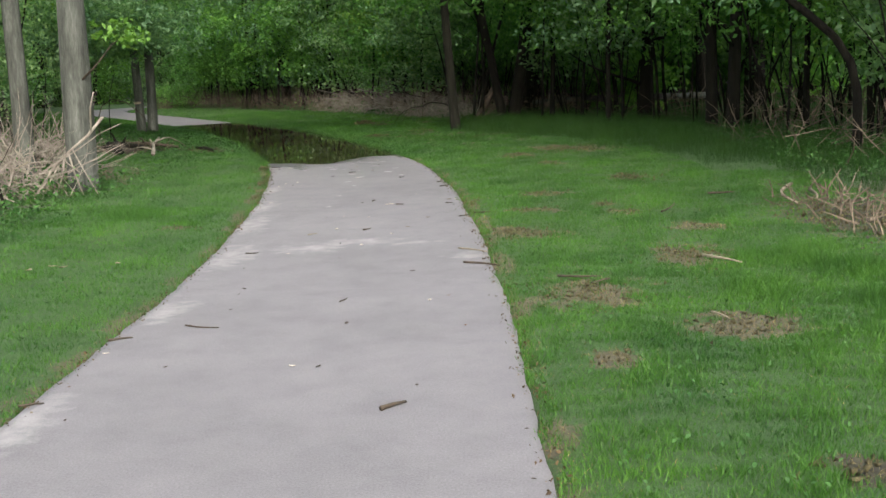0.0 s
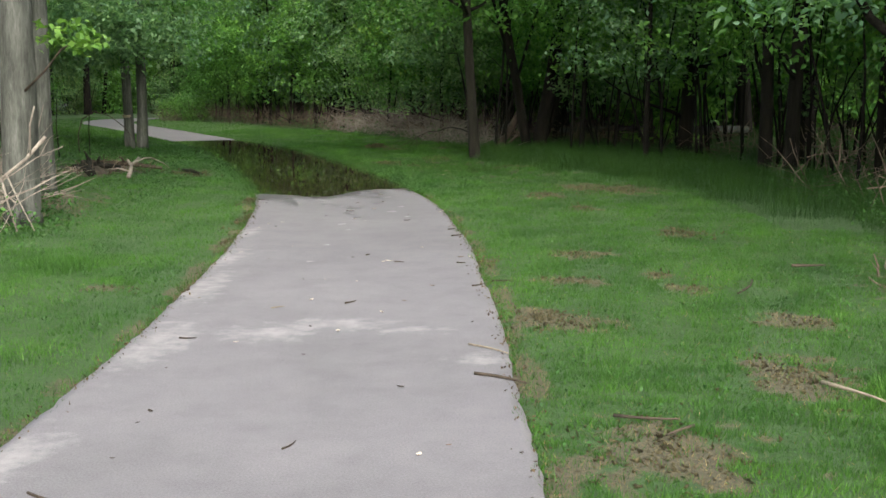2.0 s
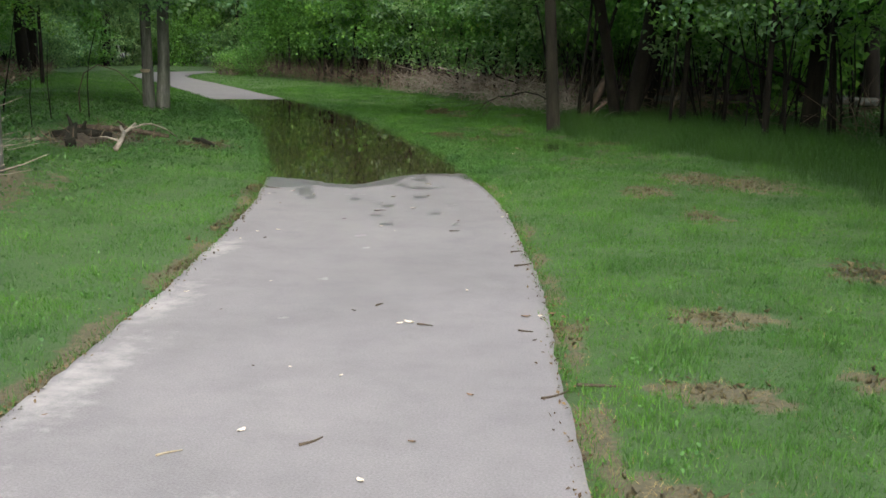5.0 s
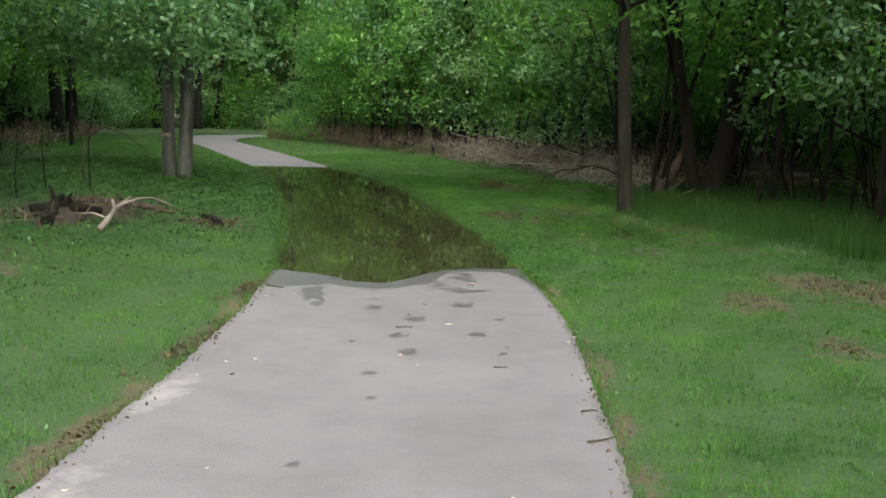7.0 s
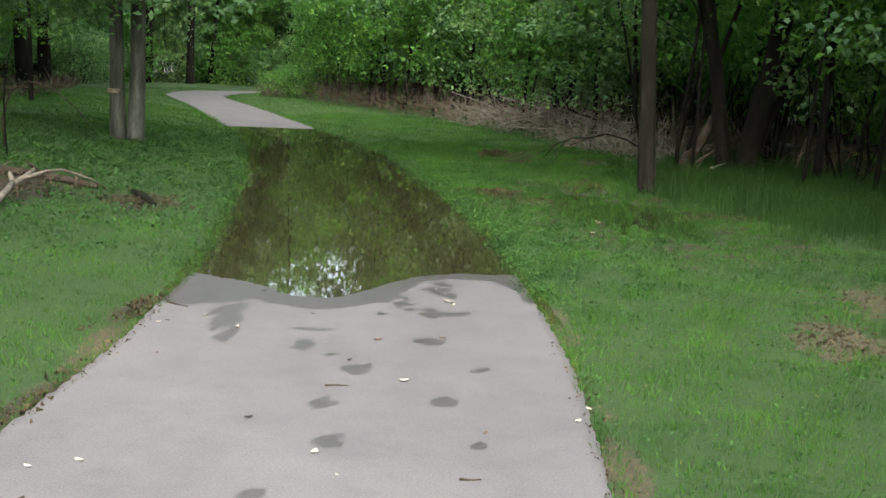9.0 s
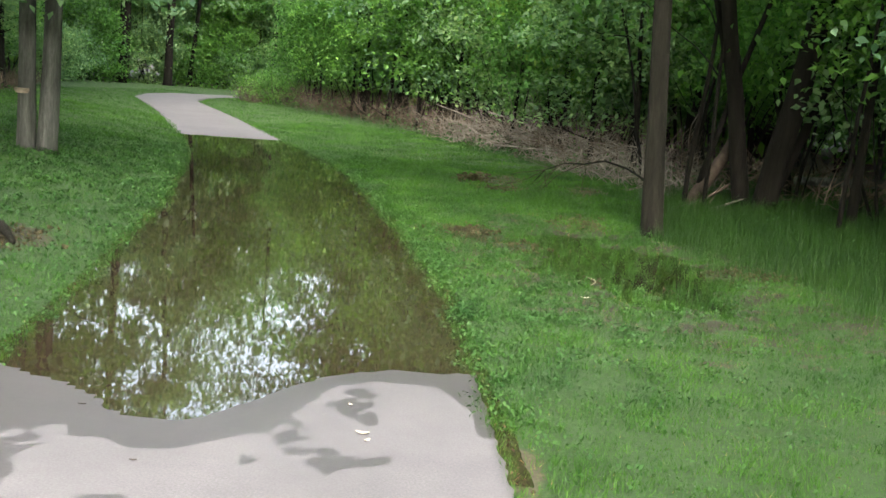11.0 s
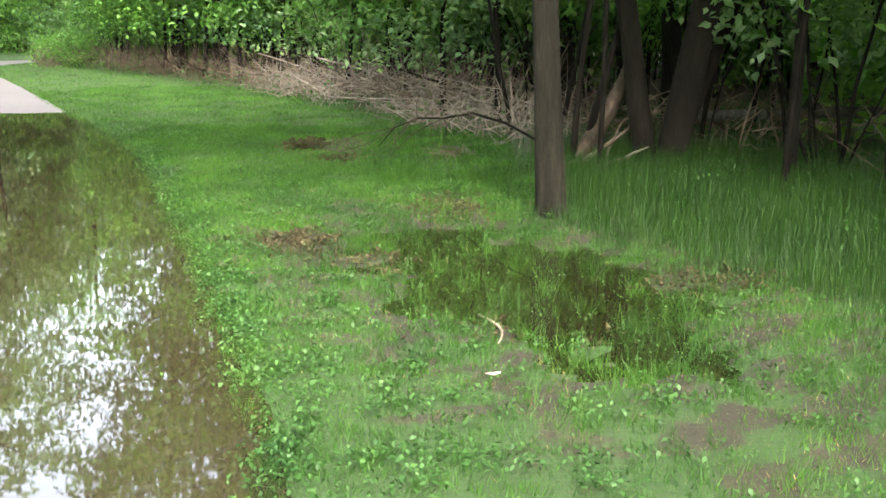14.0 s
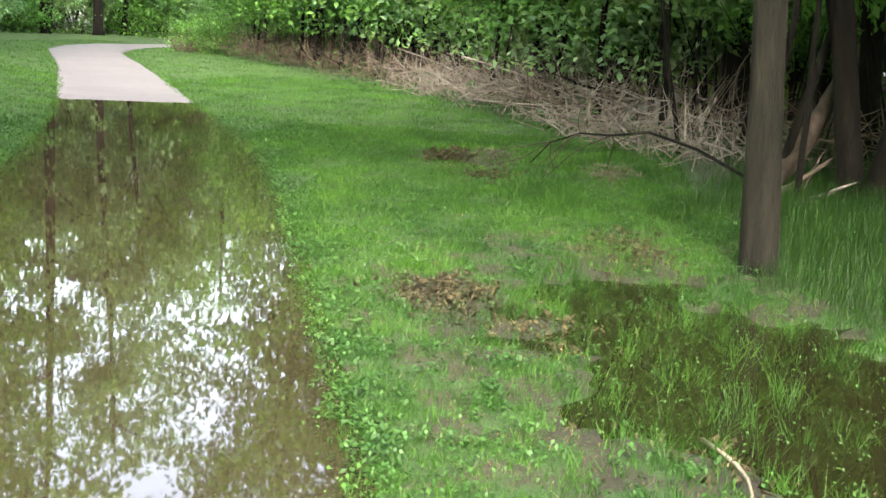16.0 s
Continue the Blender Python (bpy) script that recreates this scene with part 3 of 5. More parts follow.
def scatter(count, x0, x1, y0, y1, r):
    return r.uniform(x0, x1, count), r.uniform(y0, y1, count)


def tallness(x, y):
    """1 where the grass was left unmown, along the wood's edge."""
    edge = np.interp(y, [-10, 12, 14.6, 16.4, 18.6, 23, 25.5, 27.4, 30.4, 33, 36, 42, 60], [4.6, 4.6, 4.4, 3.9, 3.3, 2.3, 1.0, -0.1, -0.4, -0.1, -1.4, -4.2, -15.5])
    out = step01((x - edge + 0.3 + 0.45 * value_noise(x, y, 1.0, 21) + 0.25 * value_noise(x, y, 0.3, 22)) / 1.6)
    return out


def lawn_stuff(name, material, label, zones, seed, height, width, keep, widen=1.2, lean=0.7, shape=blades):
    r = np.random.default_rng(seed)
    vs, cs, at = [], [], 0
    for count, x0, x1, y0, y1 in zones:
        x, y = scatter(count, x0, x1, y0, y1, r)
        ok = keep(x, y, r)
        x, y = x[ok], y[ok]
        h = height(x, y, r)
        grow = np.clip((y - 25) / 12, 0, 1.6)
        v, c = shape(x, y, ground_z(x, y), h, width * (1 + widen * grow) * r.uniform(0.7, 1.3, len(x)), r, lean)
        vs.append(v)
        cs.append(c + at)
        at += len(v)
    ob = new(name, fast_mesh(name, np.concatenate(vs), np.concatenate(cs), 3, material))
    return tagged(ob, label, "grass", kind="stuff")


def on_lawn(x, y, r):
    d = off_path(x, y)
    edge = d + 0.05 * value_noise(x, y, 0.25, 31) > 0.02
    return edge & (r.uniform(size=len(x)) > 0.93 * bareness(x, y)) & (woods(x, y) < r.uniform(-0.5, 1.2, len(x))) & (tallness(x, y) < r.uniform(0.3, 1, len(x))) & \
        (r.uniform(size=len(x)) > 0.92 * pond(x, y))


def tufts(x, y):
    """1 on the rank clumps that the mower left."""
    out = np.zeros_like(x)
    for sx, sy, s in ((2.6, 9.3, 0.3), (2.95, 7.7, 0.35), (3.2, 8.8, 0.3), (-3.35, 13.4, 0.35), (-1.35, 30.9, 0.4), (-1.1, 30.2, 0.3), (2.2, 8.2, 0.2), (3.3, 6.6, 0.4)):
        out = np.maximum(out, step01((1.4 - np.hypot(x - sx, (y - sy) * 0.7) / s) / 0.9))
    return out


def lawn_height(x, y, r):
    patch = 0.75 + 0.35 * value_noise(x, y, 1.1, 41) + 0.45 * value_noise(x, y, 0.28, 42)
    return r.uniform(0.02, 0.055, len(x)) * np.clip(patch, 0.35, 1.9) * (1 + 1.6 * tufts(x, y)) + 0.04 * pond(x, y)


lawn_stuff("lawn_grass", LAWN, "short mown green lawn grass beside the path",
           [(190000, 0.4, 4.4, 4, 10), (140000, 0, 4.6, 10, 16), (160000, -1.7, 3.6, 16, 24), (230000, -3.4, 1.8, 24, 31), (16000, 1.9, 3.8, 6, 10.2), (8000, -4.2, -2.5, 12.5, 14.3), (90000, -5, 0, 31, 36), (90000, -5, -1.8, 5, 13),
            (110000, -6.5, -2, 13, 23), (100000, -10, -3.8, 23, 34), (100000, -9, 0, 33, 46), (80000, -20, -4, 42, 62), (64000, -17, -8.8, 32, 43)], 51, lawn_height, 0.0052, on_lawn, 1.8, 1.1)
lawn_stuff("straw_grass", STRAW, "dry straw and dead grass on bare soil patches",
           [(60000, 0.2, 4.8, 4, 16), (44000, -3, 3.5, 16, 30), (20000, -7.5, -1.8, 6, 26), (16000, -5, 1.0, 29, 38)], 52,
           lambda x, y, r: r.uniform(0.012, 0.03, len(x)), 0.0042,
           lambda x, y, r: (off_path(x, y) > 0.01) & ((bareness(x, y) > r.uniform(0.1, 0.9, len(x))) | (r.uniform(size=len(x)) < 0.12)) & (pond(x, y) < 0.4), lean=2.6)
lawn_stuff("tall_grass", TALL, "tall unmown green grass along the wood's edge",
           [(80000, 2.0, 7.0, 12, 24), (140000, -1.5, 5, 23, 33), (30000, -6, 3, 32, 42), (24000, -18, -3, 42, 62)], 53,
           lambda x, y, r: r.uniform(0.06, 0.26, len(x)) * np.clip(0.4 + tallness(x, y) + 0.3 * value_noise(x, y, 0.6, 77), 0.3, 1.4), 0.0026,
           lambda x, y, r: (tallness(x, y) > r.uniform(0.1, 0.9, len(x))) & (woods(x, y) < r.uniform(0.0, 3.5, len(x))) & (pond(x, y) < 0.7) & (off_path(x, y) > 0.5), 0.4, 0.8, long_blades)


lawn_stuff("wood_grass", TALL, "rank green grass in the shade under the trees", [(50000, 0.5, 11, 20, 42), (16000, 4.6, 12, 8, 20), (24000, 8, 24, 8, 44)], 54,
           lambda x, y, r: r.uniform(0.08, 0.26, len(x)), 0.007, lambda x, y, r: (woods(x, y) > 0.3) & (woods(x, y) < 22), 0.4, 0.8)


def in_marsh(x, y, r):
    clump = 0.7 * value_noise(x, y, 0.7, 81) + 0.7 * value_noise(x, y, 0.25, 82)
    return (off_path(x, y) > 0.25) & (damp(x, y) > r.uniform(0.2, 1.0, len(x))) & (clump > r.uniform(0.0, 0.8, len(x)))


lawn_stuff("marsh_grass", LAWN, "tufts of green grass standing in shallow water", [(80000, -2.4, 2.2, 22.6, 29.2)], 55,
           lambda x, y, r: r.uniform(0.03, 0.1, len(x)) + 0.075 * pond(x, y), 0.004, in_marsh, 0.2, 1.1)


def clover_stuff():
    r = np.random.default_rng(61)
    x, y = scatter(120000, -8, 4.5, 4.5, 36, r)
    x2, y2 = r.normal(-0.6, 1.2, 90000), r.normal(25.8, 2.4, 90000)
    x3, y3 = r.normal(-7.2, 1.8, 50000), r.normal(28, 4, 50000)
    x, y = np.concatenate([x, x2, x3]), np.concatenate([y, y2, y3])
    n = 0.6 * value_noise(x, y, 0.8, 62) + 0.6 * value_noise(x, y, 0.3, 63) + r.uniform(-0.5, 0.5, len(x))
    ok = (off_path(x, y) > 0.03) & (n > 0.25) & (tallness(x, y) < 0.5) & (bareness(x, y) < 0.5) & (woods(x, y) < 0) & (pond(x, y) < r.uniform(0, 0.6, len(x)))
    x, y = x[ok], y[ok]
    c = np.stack([x, y, ground_z(x, y) + r.uniform(0.02, 0.06, len(x))], 1)
    v, k = leaves(c, r.uniform(0.015, 0.034, len(x)) * (1 + 0.6 * (x < -4)), r, 0.35)
    return tagged(new("clover", fast_mesh("clover", v, k, 4, CLOVER)), "broad-leaved clover and weeds growing in the lawn", "weeds", kind="stuff")


clover_stuff()


def edge_stuff():
    """Longer blades hanging over the edges of trail and puddle."""
    r = np.random.default_rng(66)
    n = 15000
    y = r.uniform(4.5, 42, n)
    left = r.random(n) < 0.5
    off = np.abs(r.normal(0, 0.05, n)) - 0.005 + 0.04 * value_noise(y, y * 0.3, 0.5, 67)
    x = np.where(left, left_edge(y) - off, right_edge(y) + off)
    z = np.maximum(ground_z(x, y), -0.02)
    v, c = blades(x, y, z, r.uniform(0.02, 0.055, n), r.uniform(0.004, 0.008, n), r, 0.95)
    return tagged(new("edge_grass", fast_mesh("edge_grass", v, c, 3, LAWN)), "ragged grass blades hanging over the path's edge", "grass", kind="stuff")


edge_stuff()


def litter_stuff():
    """Crumbs of dead leaves caught along the trail's edges."""
    r = np.random.default_rng(68)
    n = 3600
    y = r.uniform(4.5, 30, n)
    left = r.random(n) < 0.5
    off = r.normal(0.02, 0.045, n)
    x = np.where(left, left_edge(y) - off, right_edge(y) + off)
    dry = (y < 19.5) | (off > 0.03)
    x, y, off = x[dry], y[dry], off[dry]
    z = np.where(off > 0, np.maximum(ground_z(x, y), -0.01), path_z(x, y)) + 0.008
    v, c = leaves(np.stack([x, y, z], 1), r.uniform(0.008, 0.03, len(x)), r, 0.4)
    return tagged(new("leaf_litter", fast_mesh("leaf_litter", v, c, 4, LITTER)), "brown crumbs of dead leaves along the path's edge", "leaf litter", kind="stuff")


def weed_stuff():
    """Broad-leaved weeds at the wood's edges, in the brush and round the flooded hollow."""
    r = np.random.default_rng(64)
    vs = []
    for count, x0, x1, y0, y1, high, size in ((700, -7.5, -4.3, 8, 21, 0.3, 0.06), (500, -12, -7, 20, 32, 0.4, 0.08), (420, -1.6, 1.4, 23.4, 28.8, 0.1, 0.018), (500, 1, 6, 22, 33, 0.25, 0.035), (300, 4.6, 7.5, 14, 22, 0.25, 0.05),
                                              (600, -16, 1, 35, 60, 0.5, 0.1), (300, -24, -13, 38, 60, 0.5, 0.12)):
        x, y = scatter(count, x0, x1, y0, y1, r)
        wd = woods(x, y)
        ok = (wd > -1.3) | (high < 0.2)
        x, y = x[ok], y[ok]
        n = len(x)
        c = np.stack([x, y, ground_z(x, y)], 1)[:, None, :] + r.normal(size=(n, 14, 3)) * np.array([0.16, 0.16, 0])
        c[:, :, 2] += np.abs(r.normal(0, 0.5, (n, 14))) * high * r.uniform(0.4, 1.2, (n, 1)) + 0.02
        c = c.reshape(-1, 3)
        v, k = leaves(c, r.uniform(0.6, 1.3, len(c)) * size, r, 0.45)
        vs.append(v)
    y = r.uniform(20.5, 36, 900)
    left = r.random(900) < 0.4
    off = np.abs(r.normal(0, 0.13, 900)) + 0.01
    x = np.where(left, left_edge(y) - off, right_edge(y) + off)
    c = np.stack([x, y, np.maximum(ground_z(x, y), -0.01)], 1)[:, None, :] + r.normal(size=(900, 12, 3)) * np.array([0.05, 0.05, 0])
    c[:, :, 2] += np.abs(r.normal(0, 0.025, (900, 12))) + 0.01
    vs.append(leaves(c.reshape(-1, 3), r.uniform(0.014, 0.034, 900 * 12), r, 0.4)[0])
    v = np.concatenate(vs)
    return tagged(new("weeds", fast_mesh("weeds", v, np.arange(len(v)), 4, CLOVER)), "leafy green weeds along the wood's edge", "weeds", kind="stuff")


weed_stuff()
litter_stuff()

# ---------------------------------------------------------------- trees
def root(name, m, label, category, group=""):
    return tagged(new(name), label, category, group), m


def place(ob, x, y, turn=0, scale=1.0, sink=0.05, lean=0.0, lean_to=0.0):
    ob.matrix_basis = pose(x, y, float(ground_z(np.array(x), np.array(y))) - sink) @ pose(0, 0, 0, 0, 0, lean_to) @ pose(0, 0, 0, 0, lean, 0) @ pose(0, 0, 0, 0, 0, turn - lean_to) @ Matrix.Diagonal((scale, scale, scale, 1))
    return ob


def stem(height, radius, seed, bend=0.05, sides=10, steps=9, direction=(0, 0, 1), flare=0.28):
    r = random.Random(seed)
    pts = wander((0, 0, 0), direction, height, steps, bend, r, 0.02)
    pts.insert(1, pts[0].lerp(pts[1], 0.12))
    rad = [radius * (1 - 0.72 * (i / (len(pts) - 1)) ** 1.1) for i in range(len(pts))]
    return pts, tube(pts, rad, sides, 0.07, seed, flare)


def limbs(pts, radius, count, seed, low=0.35, reach=2.5):
    r = random.Random(seed + 99)
    out = []
    for _ in range(count):
        i = r.randint(max(1, int(low * (len(pts) - 1))), len(pts) - 2)
        a = r.uniform(0, 6.283)
        line = wander(pts[i].lerp(pts[i + 1], r.random()), (math.cos(a), math.sin(a), r.uniform(0.1, 0.8)), reach * r.uniform(0.5, 1.2), 6, 0.25, r, 0.05)
        k = radius * r.uniform(0.2, 0.4)
        out.append((line, tube(line, [k * (1 - 0.85 * j / 6) for j in range(7)], 6, 0.05, seed)))
    return out


def tree(name, label, seed, height, radius, bark, foliage, crown_low, crown_r, clump_n, per, leaf, limb_n=6, bend=0.05, direction=(0, 0, 1), low=0.35, reach=2.5, spread=0.42):
    """A tree: tapered trunk, limbs, and a crown of leaf clumps round the limbs and in an uneven ellipsoid."""
    r = np.random.default_rng(seed)
    top = tagged(new(name), label, "tree", "trees of the wood")
    pts, body = stem(height, radius, seed, bend, direction=direction)
    part("trunk", mesh_of("trunk", *body, bark, True), top)
    made = limbs(pts, radius, limb_n, seed, low, reach)
    for line, geo in made:
        part("limb", mesh_of("limb", *geo, bark, True), top)
    places, sizes = [], []
    if clump_n:
        mid = pts[-2] if len(pts) > 3 else pts[-1]
        hi = height * 1.05
        p, s = clumps(r, clump_n, per, (mid.x * 0.8, mid.y * 0.8, (crown_low + hi) / 2), (crown_r, crown_r, (hi - crown_low) / 2), spread, leaf)
        places.append(p)
        sizes.append(s)
        for line, _ in made:
            for q in line[3:]:
                p = np.array(q) + r.normal(size=(per // 2, 3)) * np.array([0.4, 0.4, 0.2])
                places.append(p)
                sizes.append(r.uniform(0.6, 1.2, len(p)) * leaf)
        p, s = np.concatenate(places), np.concatenate(sizes)
        keep = p[:, 2] > crown_low * 0.75
        v, k = leaves(p[keep], s[keep], r)
        part("crown", fast_mesh("crown", v, k, 4, foliage), top)
    return top


def bush(name, label, seed, height, spread, foliage, stems, clump_n, per, leaf, low=0.5):
    """A shrub: several thin crooked stems and leaf clumps."""
    r, rr = np.random.default_rng(seed), random.Random(seed)
    top = tagged(new(name), label, "shrub", "undergrowth of the wood")
    for _ in range(stems):
        a = rr.uniform(0, 6.283)
        line = wander((0.15 * math.cos(a), 0.15 * math.sin(a), 0), (math.cos(a) * 0.35, math.sin(a) * 0.35, 1), height * rr.uniform(0.6, 1.0), 7, 0.18, rr)
        k = rr.uniform(0.012, 0.03)
        part("stem", mesh_of("stem", *tube(line, [k * (1 - 0.7 * j / 7) for j in range(8)], 5, 0.1, seed), SHADED_BARK, True), top)
    p, s = clumps(r, clump_n, per, (0, 0, (low + height) / 2), (spread, spread, (height - low) / 2), 0.3, leaf)
    v, k = leaves(p, s, r)
    part("crown", fast_mesh("crown", v, k, 4, foliage), top)
    return top


def put_copies(models, spots, r):
    """Puts the models themselves at the first spots, then copies of them."""
    for i, (x, y, s) in enumerate(spots):
        m = models[i % len(models)]
        z = float(ground_z(np.array(x), np.array(y))) - 0.06
        at = pose(x, y, z, r.uniform(-3, 3), r.uniform(-3, 3), r.uniform(0, 360)) @ Matrix.Diagonal((s, s, s * r.uniform(0.9, 1.12), 1))
        if i < len(models):
            m.matrix_basis = at
        else:
            copy_thing(m, at)


def wood_spots(count, r, lo, hi, box, apart, size=(0.8, 1.2), taken=None):
    """Random places between lo and hi metres inside the woods, kept apart."""
    got = [] if taken is None else taken
    out, tries = [], 0
    while len(out) < count and tries < 20000:
        tries += 1
        x, y = r.uniform(box[0], box[1]), r.uniform(box[2], box[3])
        w = float(woods(np.array(x), np.array(y)))
        if lo < w < hi and all((x - a) ** 2 + (y - b) ** 2 > apart ** 2 for a, b in got) and float(off_path(np.array(x), np.array(y))) > 2.2:
            out.append((x, y, r.uniform(*size)))
            got.append((x, y))
    return out

# the trees that stand out
big = tree("tree", "tall tree with grey furrowed bark beside the lawn", 1, 13, 0.21, BARK, FOLIAGE, 5.0, 3.0, 90, 40, 0.2, 8, 0.008, low=0.45)
place(big, -4.8, 16.0, 0, lean=1.5, lean_to=0)
part("limb", mesh_of("limb", *tube([(0.1, -0.1, 1.5), (0.35, -0.15, 1.72), (0.55, -0.2, 1.95), (0.8, -0.22, 2.1)], [0.014, 0.012, 0.009, 0.005], 6, 0.1, 91), DARK_TWIG, True), big)
sprig_r = np.random.default_rng(92)
sprig_p, sprig_s = clumps(sprig_r, 14, 12, (0.68, -0.2, 2.08), (0.34, 0.3, 0.17), 0.09, 0.1)
part("leaf_sprig", fast_mesh("leaf_sprig", *leaves(sprig_p, sprig_s, sprig_r), 4, YELLOW_FOLIAGE), big, "bright yellow-green leaf sprig")
slim = tree("tree", "slimmer grey-brown tree with ragged bark among dead brush", 2, 11, 0.15, BARK, FOLIAGE, 4.5, 2.4, 70, 40, 0.2, 7, 0.025, low=0.45)
place(slim, -5.93, 17.0, 10, lean=-1)
rough = tree("tree", "grey tree with peeling bark standing in dead brush", 3, 11, 0.125, BARK, FOLIAGE, 4.6, 2.4, 70, 40, 0.2, 7, 0.015, low=0.45)
place(rough, -5.75, 19.2, 40, lean=1)


def twin_tree():
    top = tagged(new("twin_tree"), "twin-stemmed tree with pale grey bark on the lawn", "tree", "trees of the wood")
    r = np.random.default_rng(5)
    for k, (dx, rad, seed) in enumerate(((-0.135, 0.12, 11), (0.135, 0.125, 12))):
        pts, (v, f) = stem(11, rad, seed, 0.02, 12, 12, (0.025 * (2 * k - 1), 0.01, 1), 0.3)
        part("trunk", mesh_of("trunk", [(a.x + dx, a.y, a.z) for a in v], f, BARK, True), top)
        for line, geo in limbs(pts, rad, 6, seed, 0.2, 2.2):
            part("limb", mesh_of("limb", [(a.x + dx, a.y, a.z) for a in geo[0]], geo[1], BARK, True), top)
    p, s = clumps(r, 190, 46, (0, 0, 6.4), (3.4, 3.4, 4.4), 0.38, 0.15)
    p2, s2 = clumps(r, 170, 44, (-0.4, -1.1, 2.6), (2.1, 1.3, 0.8), 0.26, 0.12)
    p, s = np.concatenate([p, p2]), np.concatenate([s, s2])
    v, k = leaves(p, s, r)
    part("crown", fast_mesh("crown", v, k, 4, BLUE_FOLIAGE), top)
    ring = [(0.1 * math.cos(a), -0.09 * math.sin(a)) for a in np.linspace(0, math.pi, 9)]
    shelf = [(x - 0.17, y - 0.08, z) for z, s in ((0.74, 0.75), (0.78, 1.0), (0.8, 0.9)) for x, y in [(q[0] * s, q[1] * s) for q in ring]]
    quads = [(9 * i + k, 9 * i + k + 1, 9 * i + k + 10, 9 * i + k + 9) for i in range(2) for k in range(8)] + [tuple(range(9)), tuple(range(26, 17, -1))]
    part("bracket_fungus", mesh_of("bracket_fungus", shelf, quads, DEAD_WOOD, True), top, "pale bracket fungus on the bark")
    return top


place(twin_tree(), -7.45, 28.9, 0)
edge_tree = tree("tree", "straight slender grey tree in tall grass", 21, 10, 0.125, BROWN_BARK, FOLIAGE, 3.3, 4.4, 260, 62, 0.16, 9, 0.018, low=0.34, reach=3.2)
place(edge_tree, 0.12, 28.2, 0, lean=-2.5, lean_to=0)


def many_stemmed():
    top = tagged(new("many_stemmed_tree"), "dark many-stemmed tree leaning apart at the wood's edge", "tree", "trees of the wood")
    r = np.random.default_rng(6)
    tips = []
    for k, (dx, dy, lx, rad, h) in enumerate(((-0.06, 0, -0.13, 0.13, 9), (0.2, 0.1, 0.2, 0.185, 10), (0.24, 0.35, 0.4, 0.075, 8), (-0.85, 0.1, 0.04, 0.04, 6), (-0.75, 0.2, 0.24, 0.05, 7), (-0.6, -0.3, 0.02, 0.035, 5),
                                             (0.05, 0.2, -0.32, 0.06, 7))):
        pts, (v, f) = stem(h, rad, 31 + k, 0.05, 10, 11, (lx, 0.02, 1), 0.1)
        part("trunk", mesh_of("trunk", [(a.x + dx, a.y + dy, a.z) for a in v], f, SHADED_BARK, True), top)
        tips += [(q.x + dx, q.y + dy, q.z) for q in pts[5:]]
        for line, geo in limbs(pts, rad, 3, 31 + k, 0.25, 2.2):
            part("limb", mesh_of("limb", [(a.x + dx, a.y + dy, a.z) for a in geo[0]], geo[1], SHADED_BARK, True), top)
    p, s = clumps(r, 290, 80, (0.5, -0.3, 6.0), (4.6, 4.8, 3.9), 0.4, 0.125)
    v, k = leaves(p, s, r)
    part("crown", fast_mesh("crown", v, k, 4, FOLIAGE), top)
    return top


place(many_stemmed(), 1.45, 31.6, 0)
for x, y, s, lean, seed, bark in ((5.3, 24.1, 1.0, -1, 41, SHADED_BARK), (5.5, 23.2, 1.1, 1, 42, SHADED_BARK), (4.75, 29.2, 1.45, 2, 43, SHADED_BARK), (6.5, 21.8, 0.5, 0, 44, SHADED_BARK)):
    place(tree("tree", "woodland tree with shade-darkened bark and a leafy crown", seed, 12, 0.125 * s, bark, FOLIAGE, 2.4, 4.1, 220, 84, 0.14, 10, 0.03, low=0.18, reach=3.0), x, y, seed * 37, lean=lean)


def bent_tree():
    top = tagged(new("bent_tree"), "dark bowed tree trunk arching over the wood's edge", "tree", "trees of the wood")
    pts = [(0, 0, 0), (0.02, 0, 0.5), (0.0, 0, 1.0), (-0.1, 0, 1.4), (-0.32, 0, 1.75), (-0.65, 0, 2.05), (-1.05, 0.1, 2.4), (-1.4, 0.1, 3.0), (-1.7, 0.2, 4.0), (-1.9, 0.2, 6.0)]
    part("trunk", mesh_of("trunk", *tube(pts, [0.085, 0.07, 0.066, 0.062, 0.06, 0.058, 0.055, 0.05, 0.035, 0.015], 10, 0.05, 8), SHADED_BARK, True), top)
    r = np.random.default_rng(8)
    p, s = clumps(r, 80, 46, (-1.0, 0, 3.9), (2.0, 2.0, 1.9), 0.35, 0.14)
    v, k = leaves(p, s, r)
    part("crown", fast_mesh("crown", v, k, 4, BLUE_FOLIAGE), top)
    return top


place(bent_tree(), 5.9, 17.4)

